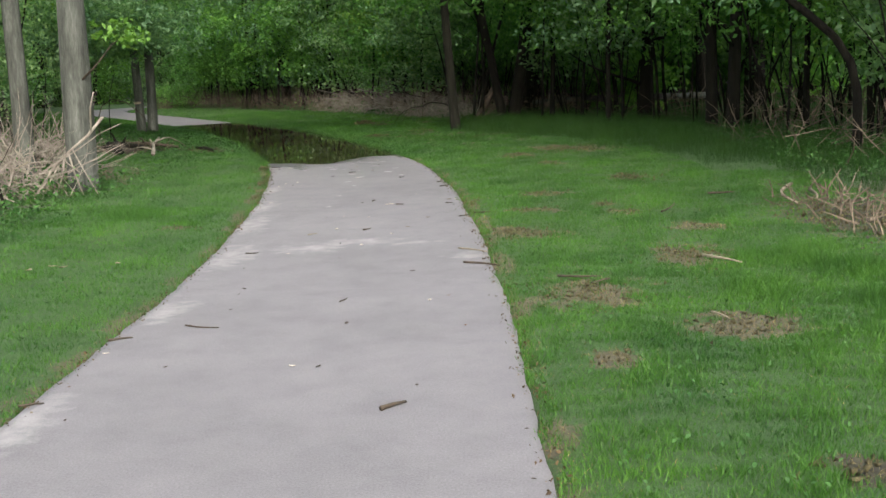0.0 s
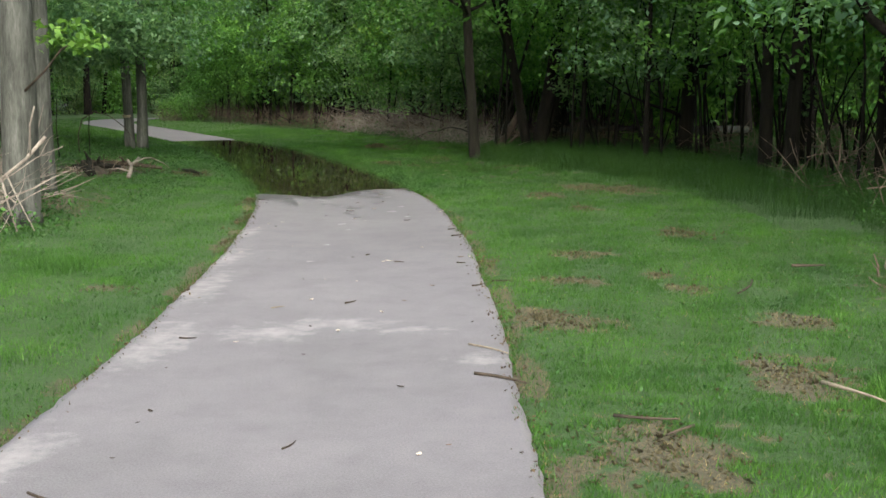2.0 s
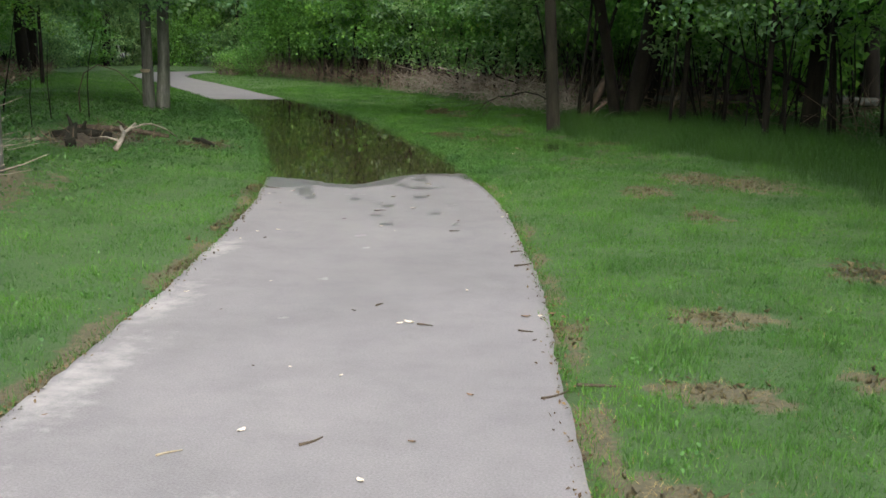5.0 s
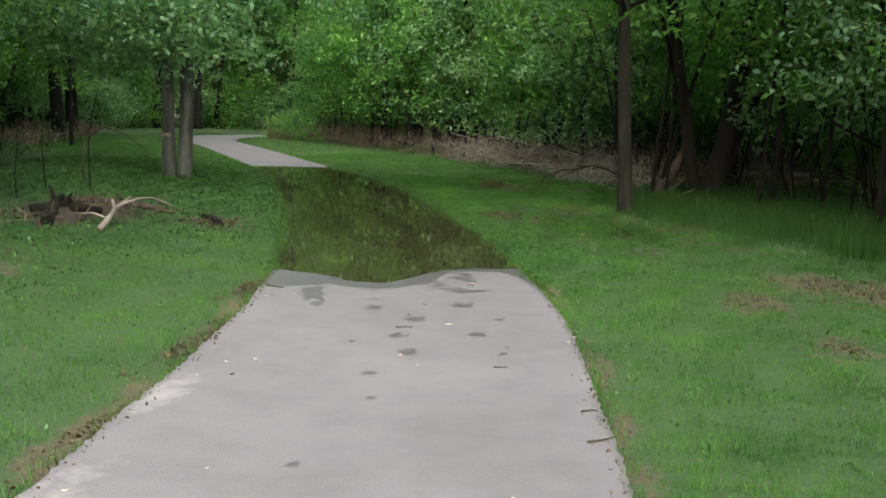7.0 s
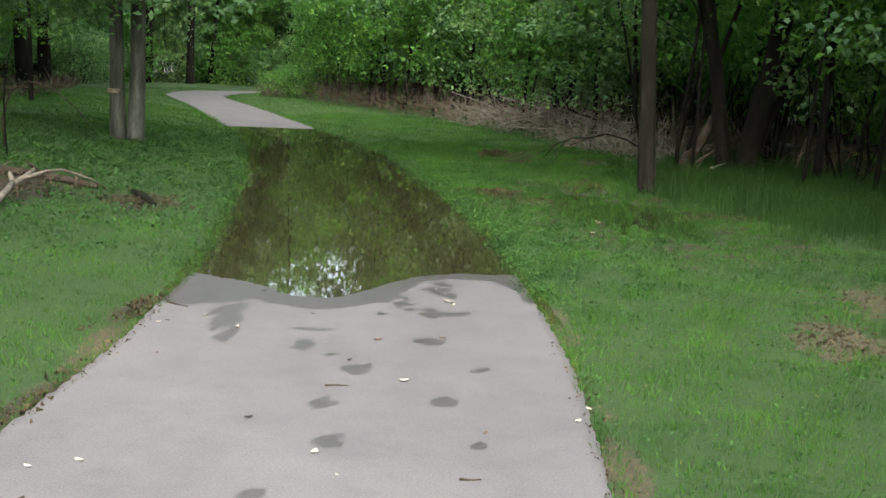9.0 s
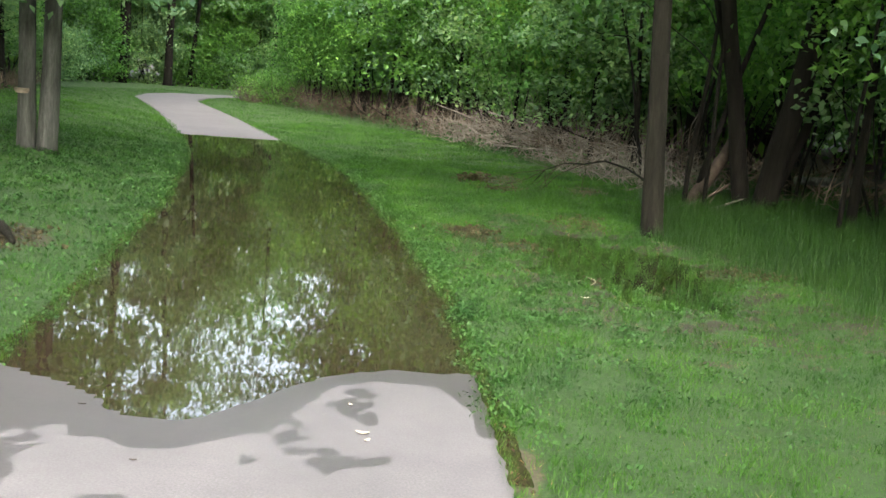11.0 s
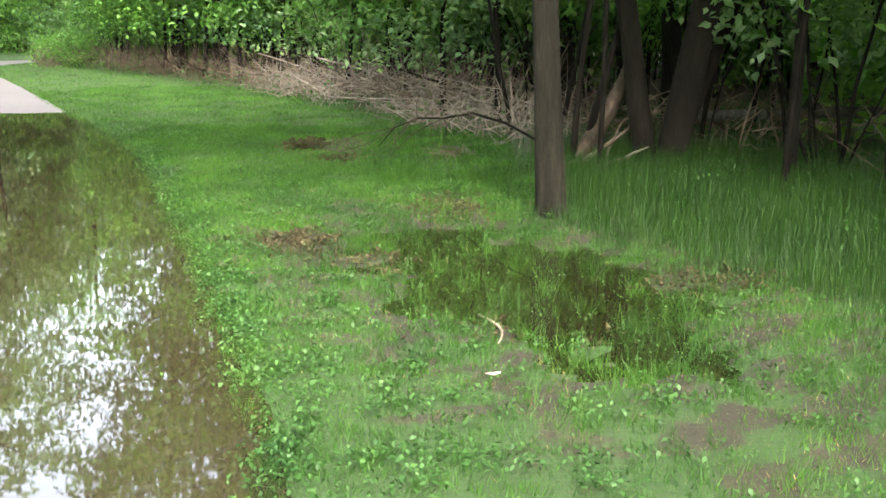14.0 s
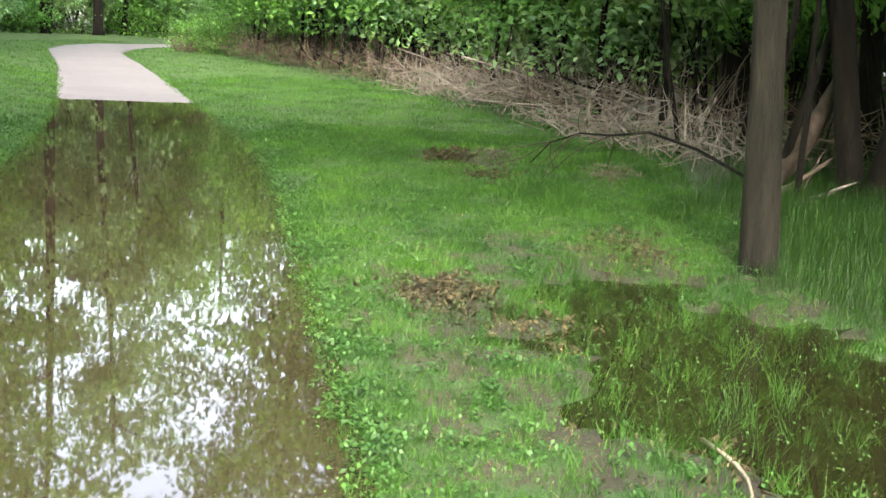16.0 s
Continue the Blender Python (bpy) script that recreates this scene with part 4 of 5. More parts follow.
# ---------------------------------------------------------------- the wood
wr = random.Random(17)
taken = [(-4.9, 16), (-6, 17), (-5.75, 19.2), (-7.45, 28.9), (0.12, 28.2), (1.45, 31.6), (5.3, 24.1), (5.5, 23.2), (4.6, 28.6), (6.5, 21.8), (5.9, 17.4)]
tall_models = [tree("tree", "tall woodland tree with a dense green crown", 100 + k, 12.5, 0.16, (BARK, SHADED_BARK)[k % 2], (FOLIAGE, BLUE_FOLIAGE, FOLIAGE)[k % 3], 2.6, 2.8, 48, 44, 0.24, 6, 0.04, low=0.22, spread=0.4) for k in range(5)]
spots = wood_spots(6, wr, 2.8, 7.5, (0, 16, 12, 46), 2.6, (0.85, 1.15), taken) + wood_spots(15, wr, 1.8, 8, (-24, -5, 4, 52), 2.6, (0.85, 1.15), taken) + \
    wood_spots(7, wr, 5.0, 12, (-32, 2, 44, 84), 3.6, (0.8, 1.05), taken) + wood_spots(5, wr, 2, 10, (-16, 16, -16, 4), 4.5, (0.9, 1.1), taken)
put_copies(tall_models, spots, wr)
high_models = [tree("tall_tree", "very tall woodland tree with an open leafy crown", 130 + k, 17, 0.2, SHADED_BARK, (FOLIAGE, BLUE_FOLIAGE)[k], 4.0, 3.6, 68, 58, 0.35, 9, 0.03, low=0.35, reach=3.2, spread=0.38) for k in range(2)]
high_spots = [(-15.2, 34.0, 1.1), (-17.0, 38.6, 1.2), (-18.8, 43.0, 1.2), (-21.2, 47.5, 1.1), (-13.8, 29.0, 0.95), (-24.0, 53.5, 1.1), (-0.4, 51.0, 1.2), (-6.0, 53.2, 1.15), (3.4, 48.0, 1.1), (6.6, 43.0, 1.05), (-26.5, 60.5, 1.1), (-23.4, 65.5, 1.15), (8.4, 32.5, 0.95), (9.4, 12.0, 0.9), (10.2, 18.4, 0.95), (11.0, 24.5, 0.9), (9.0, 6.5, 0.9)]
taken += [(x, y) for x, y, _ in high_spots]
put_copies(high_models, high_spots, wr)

canopy_models = [tree("tall_tree", "tall broad-leaved tree with a dense crown at the wood's edge", 150 + k, 14.5, 0.17, SHADED_BARK, (FOLIAGE, BLUE_FOLIAGE, FOLIAGE)[k], 3.2, 3.1, 150, 84, 0.185, 8, 0.03, low=0.25, reach=2.8, spread=0.45) for k in range(3)]
canopy_spots = [(-17.8, 45.5, 1.25), (13.5, 45.0, 1.2), (-16.6, 36.6, 1.05), (9.5, 44.0, 1.0), (-21.6, 66.4, 1.05), (-18.2, 71.0, 0.95), (-24.8, 60.8, 1.0), (1.0, 38.4, 1.0), (-0.6, 41.6, 1.05), (-2.2, 44.0, 1.0), (-4.0, 46.4, 1.1), (-5.6, 48.6, 1.0), (-7.4, 51.2, 1.1), (-9.2, 53.8, 1.05), (5.6, 39.5, 0.95), (8.0, 37.4, 1.0), (-15.8, 40.8, 0.95)]
taken += [(x, y) for x, y, _ in canopy_spots]
put_copies(canopy_models, canopy_spots, wr)

shrub_models = [bush("shrub", "leafy green shrub in the undergrowth", 200 + k, 4.2, 1.35, (BLUE_FOLIAGE, FOLIAGE, BLUE_FOLIAGE, FOLIAGE)[k], 5, 70, 42, 0.145, 1.0) for k in range(4)]
taken2 = []
spots = wood_spots(26, wr, 0.6, 4.5, (-16, 3, 36, 64), 1.6, (0.8, 1.25), taken2) + wood_spots(14, wr, 1.8, 7, (2, 14, 14, 36), 2.0, (0.9, 1.3), taken2) + \
    wood_spots(20, wr, 0.9, 5, (-26, -5, 14, 58), 2.1, (0.8, 1.2), taken2) + wood_spots(8, wr, 0.5, 6, (-30, 4, 62, 78), 2.0, (1.0, 1.5), taken2)
put_copies(shrub_models, spots, wr)

far_models = [tree("tree", "distant woodland tree with a full green crown", 300 + k, 13, 0.2, SHADED_BARK, (FOLIAGE, BLUE_FOLIAGE)[k % 2], 0.6, 3.2, 80, 17, 0.55, 4, 0.04, low=0.2) for k in range(2)]
spots = wood_spots(24, wr, 24, 34, (20, 48, 0, 64), 3.6, (0.85, 1.15), taken) + wood_spots(22, wr, 7, 20, (-46, -5, 10, 70), 3.2, (0.85, 1.15), taken) + wood_spots(40, wr, 3, 16, (-46, 24, 70, 100), 3.0, (0.8, 1.0), taken)
put_copies(far_models, spots, wr)

mid_models = [tree("small_tree", "small leafy tree with low branches at the wood's edge", 340 + k, 7, 0.07, SHADED_BARK, (FOLIAGE, BLUE_FOLIAGE, YELLOW_FOLIAGE)[k], 1.7, 2.1, 95, 40, 0.14, 7, 0.06, low=0.2, reach=1.8) for k in range(3)]
spots = [(2.6, 30.5, 1.0), (3.6, 27.0, 0.9), (-1.6, 41.0, 0.9), (-4.6, 47.0, 0.9), (-0.2, 37.5, 1.0), (7.2, 20.5, 0.9), (-8.8, 54.0, 0.9), (-13.0, 61.0, 0.9), (6.6, 26.5, 1.1), (-10.5, 26.5, 0.8), (-9.2, 22.0, 0.7), (-9.4, 24.8, 0.75), (-10.2, 21.0, 0.9), (-7.4, 19.6, 0.6), (-13.5, 37.0, 0.9), (4.6, 33.0, 1.0), (-17.5, 45.0, 0.9)]
put_copies(mid_models, spots, wr)
place(tree("tree", "slim dark leaning tree beyond the path's bend", 395, 12, 0.13, SHADED_BARK, FOLIAGE, 7.0, 2.6, 60, 40, 0.3, 5, 0.02, direction=(0.1, 0, 1), low=0.5), -21.4, 68.5)

edge_models = [tree("edge_tree", "small leafy tree with branches hanging low over the wood's edge", 380 + k, 6.2, 0.06, SHADED_BARK, (BLUE_FOLIAGE, FOLIAGE, BLUE_FOLIAGE, FOLIAGE)[k], 1.15, 1.75, 95, 46, 0.145, 6, 0.06, low=0.18, reach=1.5, spread=0.32) for k in range(4)]
spots = []
for y in np.arange(36.5, 62, 1.9):
    spots.append((float(np.interp(y, *np.array(WOODS_RIGHT).T)) + wr.uniform(0.1, 1.0), float(y) + wr.uniform(-0.4, 0.4), wr.uniform(0.8, 1.15)))
for y in np.arange(23.5, 60, 2.3):
    spots.append((float(np.interp(y, *np.array(WOODS_LEFT).T)) - wr.uniform(0.4, 1.5), float(y) + wr.uniform(-0.4, 0.4), wr.uniform(0.8, 1.15)))
for x in np.arange(-24, -6, 2.4):
    spots.append((float(x), 73.0 + wr.uniform(-0.6, 1.2), wr.uniform(1.0, 1.3)))
wr.shuffle(spots)
put_copies(edge_models, spots, wr)

thicket_models = [bush("thicket", "dense dark green thicket under the trees", 360 + k, 2.8, 1.8, FOLIAGE, 4, 60, 24, 0.3, 0.0) for k in range(2)]
spots = [(-8.4, 17.2, 0.8), (-9.3, 20.2, 0.8), (-11.2, 23.2, 0.9), (-12.4, 27.0, 0.9), (-8.8, 14.0, 0.9), (-10.8, 17.8, 1.1)] + wood_spots(34, wr, 5, 10, (-36, 6, 20, 84), 2.6, (0.9, 1.4), []) + wood_spots(30, wr, 10, 20, (6, 30, 6, 54), 2.8, (0.8, 1.4), []) + wood_spots(26, wr, 21, 30, (14, 48, -4, 64), 3.0, (1.3, 1.9), [])
spots += [(-29.0, 72.0, 1.9), (-33.0, 80.0, 2.0), (-31.0, 66.0, 1.6), (-35.0, 74.0, 1.9), (-27.4, 58.0, 1.2), (-30.0, 61.0, 1.5), (-37.0, 84.0, 2.0)]
put_copies(thicket_models, spots, wr)

# the leafy wall beyond the trail's far bend
hedge_models = [bush("shrub", "low leafy green shrub beyond the path's bend", 376 + k, 2.6, 1.7, (BLUE_FOLIAGE, FOLIAGE)[k], 4, 100, 34, 0.16, -0.3) for k in range(2)]
put_copies(hedge_models, [(-24.6, 61.6, 1.0), (-24.2, 64.4, 1.1), (-22.9, 67.0, 1.0), (-21.2, 69.0, 1.1), (-19.2, 70.4, 1.0), (-17.0, 71.4, 1.1), (-14.8, 72.2, 1.0), (-12.4, 72.9, 1.1), (-10.0, 73.5, 1.0), (-7.4, 74.0, 1.1), (-23.4, 58.6, 0.9), (-10.6, 60.6, 1.0), (-12.4, 62.4, 0.8), (-14.5, 58.2, 0.5), (-13.8, 59.6, 0.55), (-13.2, 57.2, 0.5), (-14.2, 61.0, 0.5)], wr)
screen_models = [bush("shrub", "tall leafy green shrub beyond the path's bend", 370 + k, 6.0, 2.2, (FOLIAGE, BLUE_FOLIAGE)[k], 5, 130, 50, 0.19, 0.5) for k in range(2)]
put_copies(screen_models, [(-25.0, 64.0, 0.9), (-23.0, 67.5, 1.0), (-20.5, 70.4, 0.9), (-17.5, 72.0, 1.1), (-14.0, 73.2, 1.0), (-10.5, 74.0, 1.1), (-7.0, 74.8, 1.0), (-26.4, 60.0, 0.9), (-28.0, 67.0, 1.7), (-22.0, 74.0, 1.8), (-16.0, 76.5, 1.8), (-26.0, 71.0, 1.7), (-19.0, 77.0, 1.9), (-24.5, 78.0, 2.0), (-12.0, 78.0, 1.8), (-30.0, 73.0, 1.9)], wr)

for k, (x, y, s) in enumerate(((4.6, 44.5, 1.5), (7.4, 47.5, 1.7), (3.0, 50.5, 1.7), (10.0, 54.0, 1.9), (6.0, 57.0, 1.9), (11.4, 46.0, 1.6), (14.0, 51.0, 1.9), (7.6, 41.0, 1.3), (10.6, 40.0, 1.4), (14.6, 43.0, 1.7), (2.4, 58.0, 1.9), (18.0, 47.0, 1.8), (5.0, 64.0, 2.3), (9.0, 64.0, 2.3), (12.5, 62.0, 2.2), (16.0, 58.0, 2.2), (7.0, 70.0, 2.4), (12.0, 70.0, 2.4), (20.0, 54.0, 2.1))):
    copy_thing(screen_models[k % 2], pose(x, y, float(ground_z(np.array(x), np.array(y))) - 0.06, 0, 0, 67 * k) @ Matrix.Diagonal((s, s, s, 1)))

for k, (x, y) in enumerate(((3.4, 61.0), (6.2, 60.5), (9.0, 59.5), (11.8, 57.5), (14.4, 55.0), (17.0, 52.0), (5.0, 54.0), (8.0, 52.5))):
    copy_thing(thicket_models[k % 2], pose(x, y, float(ground_z(np.array(x), np.array(y))) - 0.06, 0, 0, 51 * k) @ Matrix.Diagonal((1.8, 1.8, 1.8, 1)))


def sapling(seed, h):
    """A thin dark bare sapling."""
    r = random.Random(seed)
    top = tagged(new("sapling"), "thin bare dark sapling in the undergrowth", "sapling", "saplings of the wood")
    line = wander((0, 0, 0), (r.uniform(-0.15, 0.15), r.uniform(-0.15, 0.15), 1), h, 8, 0.09, r)
    k = 0.022
    part("trunk", mesh_of("trunk", *tube(line, [k * (1.3 - 0.8 * j / 8) for j in range(9)], 6, 0.1, seed), SHADED_BARK, True), top)
    for _ in range(3):
        i = r.randint(2, 6)
        tw = wander(line[i], (r.uniform(-1, 1), r.uniform(-1, 1), 0.8), r.uniform(0.4, 1.0), 4, 0.2, r)
        part("twig", mesh_of("twig", *tube(tw, [0.008, 0.007, 0.006, 0.005, 0.003], 4, 0, seed), SHADED_BARK), top)
    return top


sap_models = [sapling(400 + k, 3.6) for k in range(5)]
spots = wood_spots(90, wr, 0.3, 7, (0, 14, 15, 44), 0.55, (0.7, 1.5), []) + wood_spots(16, wr, 0.6, 4, (-14, 2, 38, 60), 0.9, (0.6, 1.0), []) + wood_spots(40, wr, -0.3, 4, (-16, -5, 12, 40), 0.6, (0.5, 1.0), [])
spots += [(-7.4, 23.6, 0.42), (-7.7, 24.9, 0.4), (-8.0, 22.6, 0.5), (-7.25, 25.3, 0.35), (-8.4, 24.0, 0.5), (-7.0, 20.4, 0.45), (-8.8, 25.5, 0.5)]
put_copies(sap_models, spots, wr)


def brush(name, label, seed, zones, material, per_metre, inward=-1):
    """A thicket of dead twigs."""
    r = random.Random(seed)
    pieces = []
    for x0, y0, x1, y1, depth, high in zones:
        n = int(math.hypot(x1 - x0, y1 - y0) * per_metre)
        for _ in range(n):
            t, o = r.random(), (r.uniform(-0.9, depth - 0.7) if inward < 0 else r.uniform(-0.1, depth))
            nxn, nyn = inward * (y1 - y0), -inward * (x1 - x0)
            q = math.hypot(nxn, nyn)
            x, y = x0 + (x1 - x0) * t + nxn / q * o, y0 + (y1 - y0) * t + nyn / q * o
            z = float(ground_z(np.array(x), np.array(y)))
            lie = r.random() < 0.6
            d = (r.uniform(-1, 1), r.uniform(-1, 1), r.uniform(-0.1, 0.45) if lie else r.uniform(0.4, 1.8))
            line = wander((x, y, z + (r.uniform(0, high * 0.5) if lie else 0)), d, r.uniform(0.6, 1.4) * high, 4, 0.22, r)
            k = r.choice((0.005, 0.007, 0.01, 0.014))
            pieces.append(tube(line, [k * (1 - 0.18 * j) for j in range(5)], 4, 0, seed))
    return tagged(new(name, mesh_of(name, *joined(pieces), material)), label, "brush", kind="stuff")


brush("brushwood", "tangled dead brown brushwood along the wood's edge", 71,
      [(-15.2, 60.5, -13.6, 56.8, 1.0, 0.6), (-15.2, 61, -7.7, 50.5, 2.2, 1.0), (-7.7, 50.5, -2.9, 43, 2.2, 1.05), (-2.9, 43, 0.0, 37, 2.5, 1.1), (0.6, 36, 3.4, 32.6, 3, 0.9), (-18.5, 46, -22.5, 55, 1.5, 0.5), (-13.5, 33, -18.5, 46, 1.5, 0.5)], BRUSH_WOOD, 60)
brush("sparse_brushwood", "sparse dead twigs under the trees", 75, [(3.2, 33, 7.4, 23.5, 5, 1.0), (5.6, 23, 6.0, 15, 4, 0.9)], BRUSH_WOOD, 26)
brush("pale_brushwood", "pile of pale broken dead branches at the wood's edge", 72, [(-2.6, 41, 0.6, 36.0, 1.8, 1.15), (-5.0, 45.5, -2.3, 41, 1.3, 0.9), (-1.0, 37.2, 0.9, 33.8, 1.0, 0.6)], PALE_WOOD, 64)
brush("left_brushwood", "grey dead twigs round tree trunks beside the lawn", 73, [(-6.9, 18.5, -4.5, 15.2, 1.2, 1.05), (-6.8, 20.4, -5.4, 17.2, 0.8, 0.9), (-5.2, 15.2, -5.4, 9.5, 0.9, 0.5), (-9.5, 24.5, -7.0, 19, 1.5, 0.8)], PALE_WOOD, 66, 1)
brush("dark_brushwood", "dark dead twigs on bare soil beside the lawn", 74, [(3.6, 9.8, 3.5, 13.2, 1.0, 0.25), (-5.7, 24, -5.7, 21.8, 1.0, 0.2)], BRUSH_WOOD, 40, 1)

# ---------------------------------------------------------------- sticks, logs, stains, litter
def stick(name, label, a, b, radius, material, seed=0, crook=0.08, lift=0.0):
    r = random.Random(seed)
    a, b = Vector(a), Vector(b)
    length = (b - a).length
    across = (b - a).cross(Vector((0, 0, 1))).normalized() * r.choice((-1, 1)) * r.uniform(0.5, 1.2)
    pts = []
    for i in range(6):
        p = a.lerp(b, i / 5)
        s = crook * length * math.sin(math.pi * i / 5)
        pts.append(p + across * s + Vector((0, 0, radius + lift * i / 5)))
    return tagged(new(name, mesh_of(name, *tube(pts, [radius * (1.1 - 0.12 * j) for j in range(6)], 6, 0.12, seed), material, True)), label, "stick")


def flat(x, y):
    return (x, y, float(path_z(np.array(x), np.array(y))))


for k, (ax, ay, bx, by, rad, mat) in enumerate((
        (-1.51, 7.93, -1.28, 7.83, 0.006, DARK_TWIG), (-1.89, 7.58, -1.76, 7.64, 0.008, DARK_TWIG), (-0.15, 6.0, -0.04, 6.1, 0.012, DARK_TWIG), (0.24, 9.83, 0.52, 9.62, 0.01, DARK_TWIG),
        (0.2, 10.56, 0.44, 10.31, 0.007, DEAD_WOOD), (-0.6, 8.5, -0.56, 8.62, 0.005, DARK_TWIG), (-1.92, 6.26, -1.81, 6.3, 0.007, DARK_TWIG), (-1.65, 10.72, -1.54, 10.72, 0.006, DARK_TWIG),
        (-1.24, 11.71, -1.16, 11.78, 0.005, DEAD_WOOD), (-0.73, 11.9, -0.66, 12.0, 0.006, DARK_TWIG), (-0.52, 13.9, -0.43, 13.87, 0.006, DARK_TWIG), (0.2, 12.64, 0.32, 12.77, 0.006, DARK_TWIG),
        (-0.05, 15.7, 0.08, 15.83, 0.007, DARK_TWIG), (0.05, 13.85, 0.13, 13.83, 0.006, DARK_TWIG), (-0.82, 14.31, -0.79, 14.37, 0.006, DARK_TWIG), (-1.47, 18.19, -1.36, 18.22, 0.005, DARK_TWIG),
        (-2.9, 19.68, -2.72, 19.58, 0.006, DARK_TWIG), (-0.66, 17.14, -0.58, 17.16, 0.005, DARK_TWIG), (-0.1, 16.25, -0.02, 16.3, 0.006, DARK_TWIG), (0.36, 12.86, 0.72, 12.8, 0.008, DARK_TWIG))):
    stick("stick", "short dark broken twig lying on asphalt", flat(ax, ay), flat(bx, by), rad, mat, k)

def earth(x, y, up=0.0):
    return (x, y, float(ground_z(np.array(x), np.array(y))) + up)


for k, (ax, ay, bx, by, rad, mat) in enumerate(((4.0, 14.0, 3.55, 12.2, 0.02, DEAD_WOOD), (2.05, 9.5, 2.25, 9.12, 0.012, DEAD_WOOD), (1.7, 7.58, 1.76, 7.4, 0.008, DEAD_WOOD), (4.0, 13.3, 3.85, 12.55, 0.018, DEAD_WOOD),
                                                (2.2, 12.15, 2.42, 12.65, 0.01, DARK_TWIG), (2.9, 13.28, 3.2, 13.35, 0.014, DARK_TWIG), (1.25, 8.75, 1.1, 8.6, 0.008, DARK_TWIG), (0.9, 8.9, 1.2, 8.85, 0.009, DARK_TWIG))):
    stick("stick", "pale dead stick lying on the lawn" if mat is DEAD_WOOD else "short dark twig lying on the lawn", earth(ax, ay, 0.03), earth(bx, by, 0.03), rad, mat, 800 + k, 0.06)

stick("curved_stick", "pale peeled curved stick lying in flooded grass", earth(-0.48, 25.1, 0.05), earth(-0.4, 24.35, 0.04), 0.009, DEAD_WOOD, 3, 0.09)


def log(label, points, radii, material, seed, stubs=()):
    """A fallen log or limb, crooked, with broken stubs."""
    top = tagged(new("log"), label, "log")
    line = [Vector((x, y, float(ground_z(np.array(x), np.array(y))) + z)) for x, y, z in points]
    part("trunk", mesh_of("trunk", *tube(line, radii, 9, 0.13, seed), material, True), top)
    r = random.Random(seed)
    for i, length in stubs:
        tw = wander(line[i], (r.uniform(-0.6, 0.6), r.uniform(-0.6, 0.6), 0.7), length, 3, 0.25, r)
        part("stub", mesh_of("stub", *tube(tw, [radii[i] * k for k in (0.7, 0.55, 0.4, 0.25)], 6, 0.15, seed), material, True), top)
    return top


def forked_branch():
    """A short pale forked branch lying on the debris, with a thin crooked arm."""
    top = tagged(new("fallen_branch"), "pale weathered forked branch lying on brown debris", "branch")
    z = float(ground_z(np.array(-5.6), np.array(22.6)))
    for k, (pts, rad) in enumerate((([(-5.42, 21.8, 0.02), (-5.5, 22.15, 0.08), (-5.56, 22.4, 0.13), (-5.62, 22.6, 0.17)], 0.036), ([(-5.62, 22.6, 0.16), (-5.67, 22.66, 0.2), (-5.71, 22.7, 0.25)], 0.026),
                                    ([(-5.62, 22.58, 0.16), (-5.6, 22.75, 0.21), (-5.58, 22.9, 0.27)], 0.026), ([(-5.6, 22.7, 0.2), (-5.52, 23.0, 0.25), (-5.46, 23.2, 0.25), (-5.4, 23.4, 0.19), (-5.36, 23.6, 0.13), (-5.3, 23.8, 0.02)], 0.016),
                                    ([(-5.5, 22.2, 0.08), (-5.75, 22.3, 0.13), (-6.0, 22.35, 0.1)], 0.015))):
        part("limb", mesh_of("limb", *tube([(x, y, q + z) for x, y, q in pts], [rad * (1 - 0.09 * i) for i in range(len(pts))], 7, 0.14, k), PALE_WOOD, True), top)
    return top


forked_branch()
log("dark rotten log lying beside the lawn", [(-6.0, 21.75, 0.05), (-6.25, 22.3, 0.08), (-6.5, 22.9, 0.1), (-6.75, 23.5, 0.08)], [0.07, 0.08, 0.075, 0.05], BROWN_BARK, 6)
log("dark rotten log lying beside the lawn", [(-6.9, 23.9, 0.03), (-6.2, 24.1, 0.05), (-5.5, 24.0, 0.03)], [0.04, 0.045, 0.03], DARK_TWIG, 7, ((1, 0.2),))
log("short dark rotten log on a debris heap", [(-6.5, 22.3, 0.1), (-6.2, 22.6, 0.14), (-5.85, 22.75, 0.1)], [0.05, 0.06, 0.04], BROWN_BARK, 15, ((1, 0.18),))
log("short dark rotten log on a debris heap", [(-6.1, 22.1, 0.08), (-6.3, 22.5, 0.18), (-6.45, 22.95, 0.2)], [0.04, 0.05, 0.03], BROWN_BARK, 16, ((1, 0.2),))
log("rust-brown rotten wood fragment on the grass", [(-5.15, 24.1, 0.02), (-4.9, 23.8, 0.04), (-4.65, 23.5, 0.03)], [0.03, 0.04, 0.02], BROWN_BARK, 8, ((1, 0.12),))
